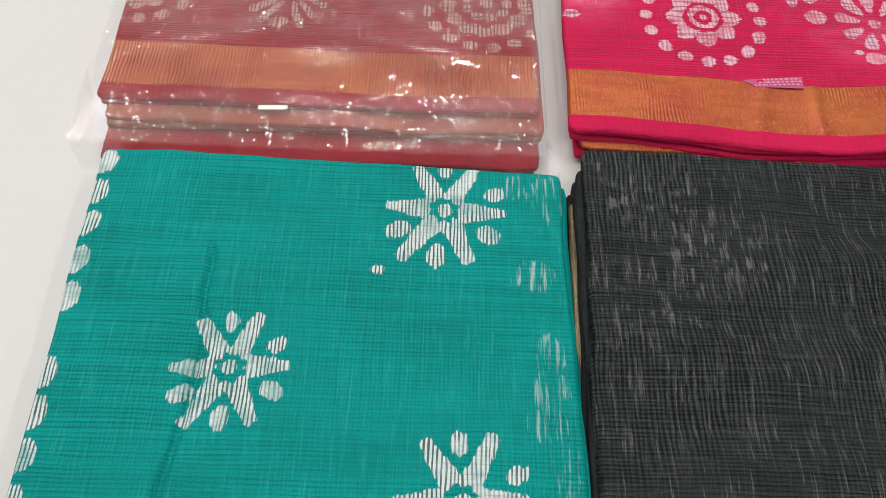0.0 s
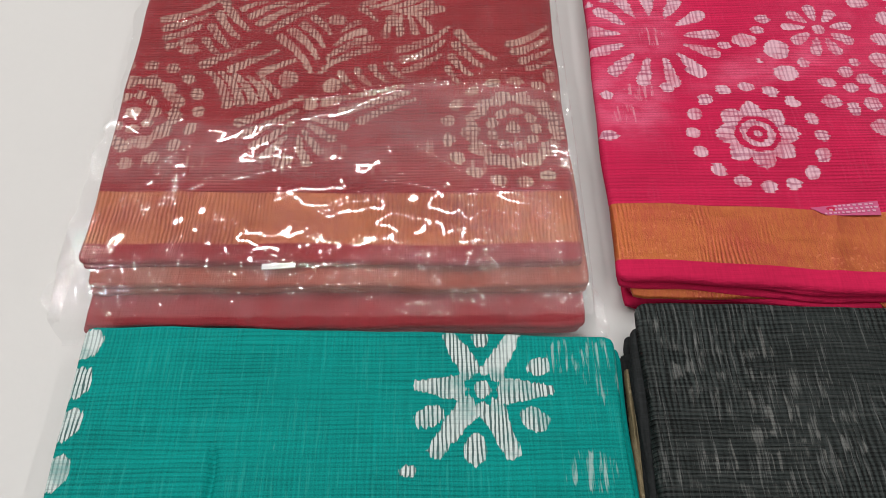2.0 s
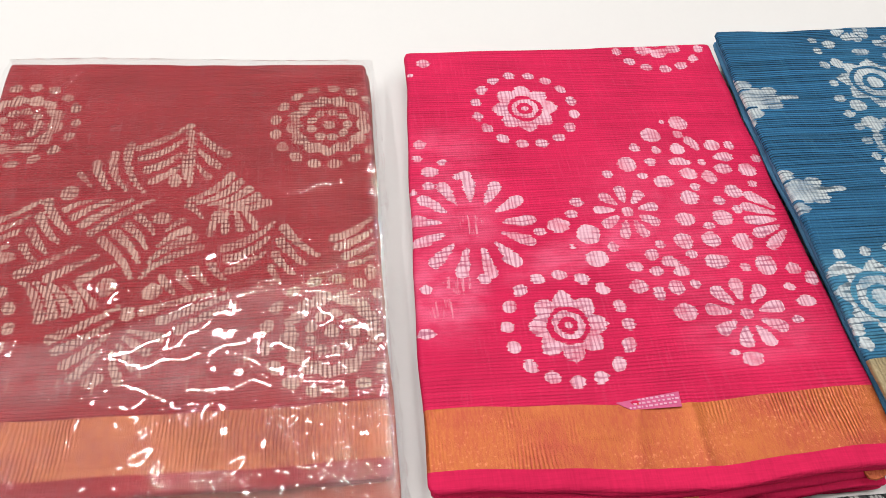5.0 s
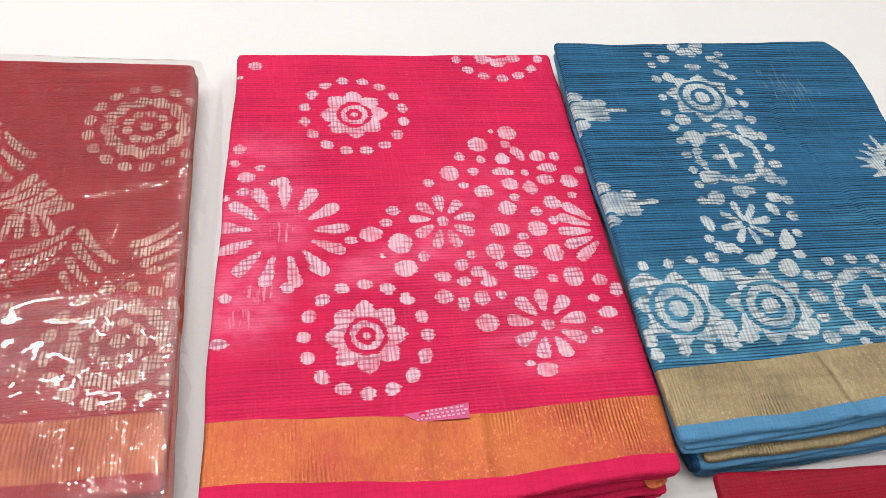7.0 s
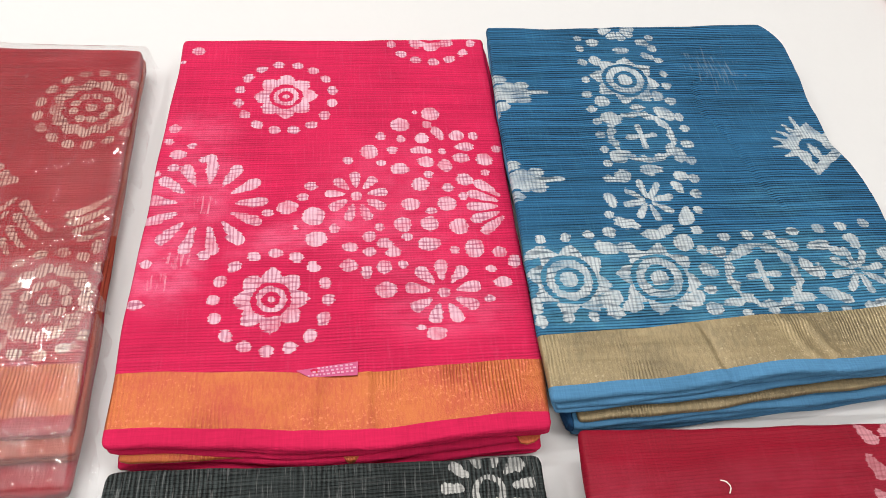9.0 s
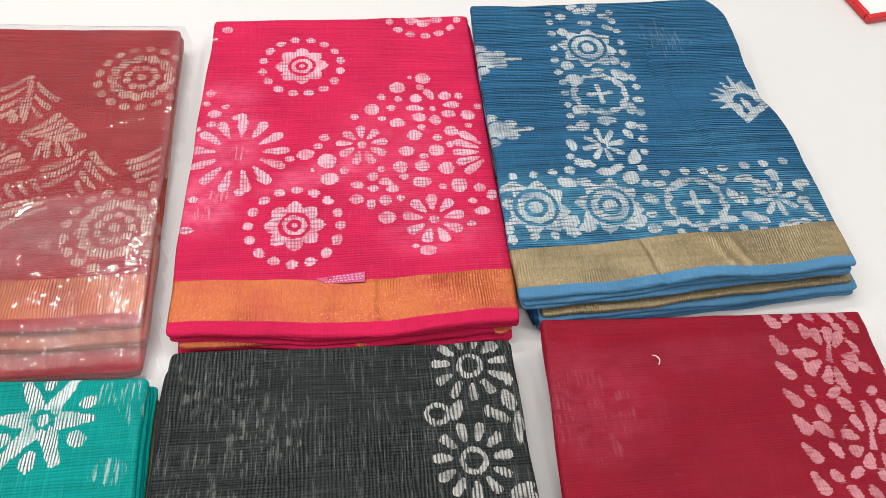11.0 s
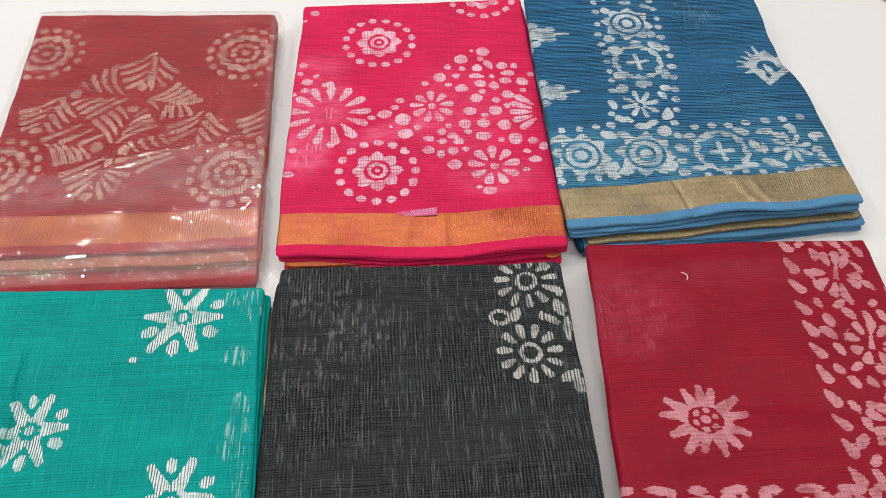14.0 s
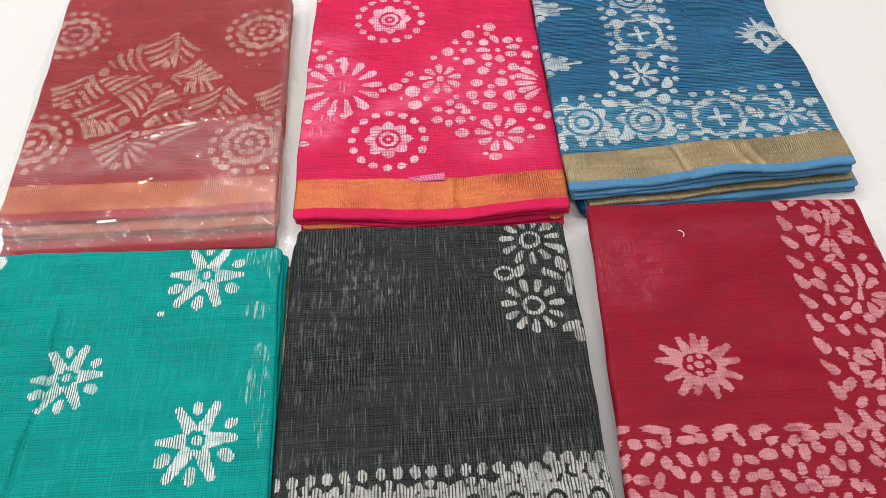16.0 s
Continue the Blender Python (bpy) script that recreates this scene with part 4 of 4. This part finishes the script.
folded_saree("crimson red cotton saree with pale leaf border and sunflower print",
             ((0.4015, 0.2965), (0.6615, 0.2875), (0.6615, -0.071), (0.376, -0.071)), 0.034, M_CRIMSON, 501, crimson_print,
             [(1, 0.003, 0.001, 0.003, 0, P_CRIMSON, "fold"), (1, 0.006, -0.001, 0.005, 0, P_CRIMSON, "fold"), (1, 0.010, 0.001, 0.006, 0, P_CRIMSON, "fold"), (1, 0.012, 0.0, 0.008, 0, P_CRIMSON, "fold")],
             creases=[(0.34, 0.085, 0.70, 0.11, 0.0026, 0.014), (0.36, 0.262, 0.70, 0.275, 0.0024, 0.012), (0.45, 0.14, 0.70, 0.2, 0.0018, 0.014)], swell=0.0026, top=0.008)

for thing, name, m, c, z0, z1 in ((pink, "border_fold", Z_ORANGE, ((0.122, 0.325), (0.236, 0.322), (0.234, 0.2985), (0.1215, 0.3005)), 0.0125, 0.0152),
                                  (pink, "border_fold", Z_ORANGE, ((0.362, 0.325), (0.384, 0.325), (0.382, 0.2985), (0.366, 0.2965)), 0.0128, 0.0146),
                                  (pink, "border_corner", Z_ORANGE, ((0.252, 0.310), (0.269, 0.312), (0.267, 0.2935), (0.256, 0.2925)), 0.0085, 0.0125),
                                  (blue, "corner_fold", P_NAVY, ((0.397, 0.335), (0.4055, 0.335), (0.4065, 0.304), (0.399, 0.3075)), 0.001, 0.017)):
    part(name, fold_slab(c, z0, z1, 77, 0.0006, np.array(thing.location[:2]), 5), m, thing)


# ---- clear bag round the maroon saree ----
def plastic_sleeve():
    x0, x1, y0, y1, top = -0.1797, 0.1018, 0.2805, 0.6700, 0.0268
    A, B = np.meshgrid(np.linspace(0, 1, 460), np.linspace(0, 1, 620))
    X = x0 + (x1 - x0) * A + (0.003 * bumps(B * 0.4, B * 0, 0.05, 3) + 0.0026 * bumps(B * 0.4, B * 0, 0.009, 4)) * (1 - 2 * A)
    X = X - 0.024 * (1 - A) ** 2 * np.exp(-((B - 0.915) / 0.045) ** 2) + 0.006 * A * np.exp(-((B - 0.96) / 0.06) ** 2)
    Y = y1 - 0.010 * A * (1 - B) + (y0 - y1) * B + 0.002 * bumps(A * 0.3, A * 0, 0.04, 6)
    # height of the wrapped pack under the film: flat top, stepped front, sealed margins
    side = np.clip(np.minimum(X + 0.186, 0.101 - X) / 0.006 + 0.5, 0, 1)
    back = np.clip((y1 - 0.010 * A - Y) / 0.004, 0, 1)
    front = np.clip((Y - 0.2825) / 0.003, 0, 1) * (0.80 + 0.20 * np.clip((Y - 0.286) / 0.034, 0, 1))
    lift = side * side * (3 - 2 * side) * back * front
    # where the film is crushed: the tucked front, its two corners, and both side margins
    end = np.clip((0.326 - Y) / 0.018, 0, 1)
    corner = np.clip((X - 0.02) / 0.05, 0, 1) * np.clip((0.350 - Y) / 0.03, 0, 1)
    margin = np.clip(np.maximum((-0.170 - X) / 0.010, (X - 0.088) / 0.008), 0, 1)
    crumple = 0.05 + end * (0.35 + 0.65 * np.clip(0.5 + bumps(X, Y * 2, 0.05, 14), 0, 1)) + 0.8 * corner + 0.9 * margin
    fine = 0.0005 * bumps(X * 1.5, Y, 0.0085, 21) + 0.0003 * facets(X * 1.8, Y * 0.8, 0.0050, 22) + 0.00022 * bumps(X * 1.6, Y * 0.8, 0.0030, 24)
    # slack patches, where the film is puckered; elsewhere it lies nearly smooth
    slack = 0.12 + 0.26 * np.clip((0.47 - Y) / 0.03, 0, 1) + 0.3 * np.clip((0.378 - Y) / 0.01, 0, 1)
    for px, py, pr, amount in ((-0.085, 0.392, 0.042, 0.8), (0.066, 0.405, 0.036, 1.0), (0.045, 0.348, 0.032, 0.9), (-0.155, 0.405, 0.030, 1.0), (-0.01, 0.452, 0.030, 0.7), (-0.15, 0.345, 0.026, 0.8), (-0.165, 0.60, 0.035, 0.6)):
        slack = np.maximum(slack, amount * np.exp(-(((X - px) / pr) ** 2 + ((Y - py) / (0.7 * pr)) ** 2)))
    broad = 0.0009 * bumps(X + 0.7 * Y, Y * 0.8 - 0.3 * X, 0.07, 23) + slack * (0.0013 * bumps(X * 0.6 + 0.5 * Y, Y - 0.25 * X, 0.022, 27) + 0.00042 * bumps(X - 0.5 * Y, Y * 0.8 + 0.3 * X, 0.008, 28))
    Z = 0.0024 + (top * sag(X, Y, 1) + 0.0014) * lift + (0.25 + 0.75 * np.maximum(lift, margin * 0.7)) * (crumple * fine + broad + 0.0012)
    # painted haze for the room's pale reflection: a slack belt over the border, the crushed end, the margins
    brim = 0.428 + 0.05 * (X + 0.05) + 0.012 * np.sin(X * 26 + 0.8) + 0.004 * bumps(X, X * 0, 0.03, 15)
    belt = np.clip((brim - Y) / 0.004, 0, 1) * np.clip((Y - 0.360) / 0.02, 0.25, 1)
    haze = 0.004 + 0.072 * belt + 0.055 * end * (0.6 + 0.4 * corner) + 0.05 * margin
    Z = Z + 0.0012 * lift * np.exp(-np.abs(Y - brim) / 0.004)
    folds = [(-0.115, 0.668, -0.150, 0.60, 1.2), (-0.13, 0.63, -0.19, 0.52, 1.0), (-0.08, 0.43, 0.085, 0.46, 1.5), (-0.14, 0.365, -0.05, 0.385, 1.6), (-0.065, 0.385, -0.072, 0.435, 1.5),
             (0.0, 0.395, 0.09, 0.345, 1.4), (-0.17, 0.345, -0.12, 0.40, 1.2), (0.03, 0.52, 0.085, 0.53, 1.0), (-0.05, 0.445, 0.02, 0.475, 1.3), (0.02, 0.425, 0.092, 0.438, 1.5),
             (-0.02, 0.37, 0.03, 0.36, 1.3), (-0.01, 0.40, 0.0, 0.37, 1.0), (-0.165, 0.37, -0.12, 0.35, 1.2)]
    r = random.Random(5)
    for k in range(64):
        fx, fy = (r.uniform(-0.18, 0.09), r.uniform(0.30, 0.37)) if k < 34 else (r.uniform(-0.18, -0.13), r.uniform(0.38, 0.66)) if k < 48 else (r.uniform(0.03, 0.09), r.uniform(0.36, 0.48))
        a = r.uniform(0, math.pi)
        fl = r.uniform(0.012, 0.035)
        folds.append((fx, fy, fx + fl * math.cos(a), fy + fl * math.sin(a), r.uniform(0.6, 1.3)))
    for k, (ax, ay, bx, by, h) in enumerate(folds):
        dx, dy = bx - ax, by - ay
        t = ((X - ax) * dx + (Y - ay) * dy) / (dx * dx + dy * dy)
        d = ((X - ax) * dy - (Y - ay) * dx) / math.hypot(dx, dy) + 0.003 * bumps(t, t * 0, 0.35, 31 + k)
        Z = Z + 0.0007 * h * np.exp(-np.abs(d) / 0.0011) * np.clip(np.minimum(t, 1 - t) * 5, 0, 1)
    ox, oy = (x0 + x1) / 2, (y0 + y1) / 2
    bag = base("plastic_sleeve", ox, oy, "clear crinkled plastic sleeve wrapped round the maroon saree", "plastic bag")
    co, cut = np.dstack([X - ox, Y - oy, Z]), 560
    for name, rows, lab in (("film", slice(0, cut + 1), ""), ("tucked_end", slice(cut, None), "crumpled tucked-in end of the sleeve")):
        sheet = part(name, grid_mesh(name, co[rows], {"haze": haze[rows]}), FILM, bag, lab)
        sheet.visible_shadow = False


plastic_sleeve()


# ---- small things ----
def price_tag():
    """A woven label tucked under the border: a slanted quad that follows the cloth, with rows of pale specks."""
    x, y = 0.248, 0.349
    tag = base("price_tag", x, y, "small pale pink woven tag tucked under the zari border", "tag", z=0.024 * sag(x, y, 101) + 0.0008)
    bm = bmesh.new()
    low = [bm.verts.new(c) for c in ((-0.012, -0.0035, 0), (0.0185, -0.0035, 0), (0.0190, 0.0060, 0.0003), (-0.0205, 0.0015, 0.0003))]
    top = bmesh.ops.extrude_face_region(bm, geom=[bm.faces.new(low)])
    bmesh.ops.translate(bm, vec=(0, 0, 0.0005), verts=[v for v in top["geom"] if isinstance(v, bmesh.types.BMVert)])
    paper = part("paper", bm, TAG_PAPER, tag)
    r = random.Random(3)
    for row in range(3):
        px = -0.013 + 0.003 * row
        while px < 0.016:
            w = r.uniform(0.0008, 0.0022)
            py = -0.0022 + 0.0023 * row + 0.07 * px
            part("print_bar", block(px, px + w, py, py + 0.0011, 0.0006, 0.0010), TAG_INK, paper)
            px += w + r.uniform(0.0008, 0.0016)


def loose_thread(x, y, z):
    curve = bpy.data.curves.new("loose_thread", "CURVE")
    curve.dimensions, curve.bevel_depth, curve.bevel_resolution = "3D", 0.0004, 2
    sp = curve.splines.new("NURBS")
    sp.points.add(5)
    for k, q in enumerate(sp.points):
        a = 0.5 * k
        q.co = (0.0052 * math.sin(a) - 0.003, 0.0045 * math.cos(a), 0.0006 + 0.0006 * (k % 2), 1)
    sp.use_endpoint_u = True
    raw = new("raw", curve)
    me = bpy.data.meshes.new_from_object(raw.evaluated_get(bpy.context.evaluated_depsgraph_get()))
    bpy.data.objects.remove(raw)
    ob = part("loose_thread", me, THREAD, None)
    ob.location = (x, y, z)
    tagged(ob, "short curled white loose thread on crimson cloth", "thread")


def rimmed_tray():
    tray = base("tray", 0.955, 0.775, "white tray with a thin bright red rim", "tray")
    tray.rotation_euler = (0, 0, radians(11))
    part("tray_floor", block(-0.105, 0.105, -0.07, 0.07, 0.0005, 0.004, 0.001), TRAY_WHITE, tray)
    for b in ((-0.112, 0.112, -0.078, -0.070), (-0.112, 0.112, 0.070, 0.078), (-0.112, -0.105, -0.07, 0.07), (0.105, 0.112, -0.07, 0.07)):
        part("rim", block(*b, 0.0005, 0.010, 0.0025), RED_RIM, tray, "bright red raised rim")


def paper_slip():
    slip = part("paper_slip", block(-0.009, 0.009, -0.0022, 0.003, 0.0, 0.0006, 0.0002), TRAY_WHITE, None)
    slip.location, slip.rotation_euler = (-0.068, 0.3165, 0.0235), (radians(-16), 0, radians(4))
    tagged(slip, "narrow white paper slip under the maroon fold edge", "paper")


paper_slip()
price_tag()
loose_thread(0.4830, 0.2548, 0.0352)
rimmed_tray()
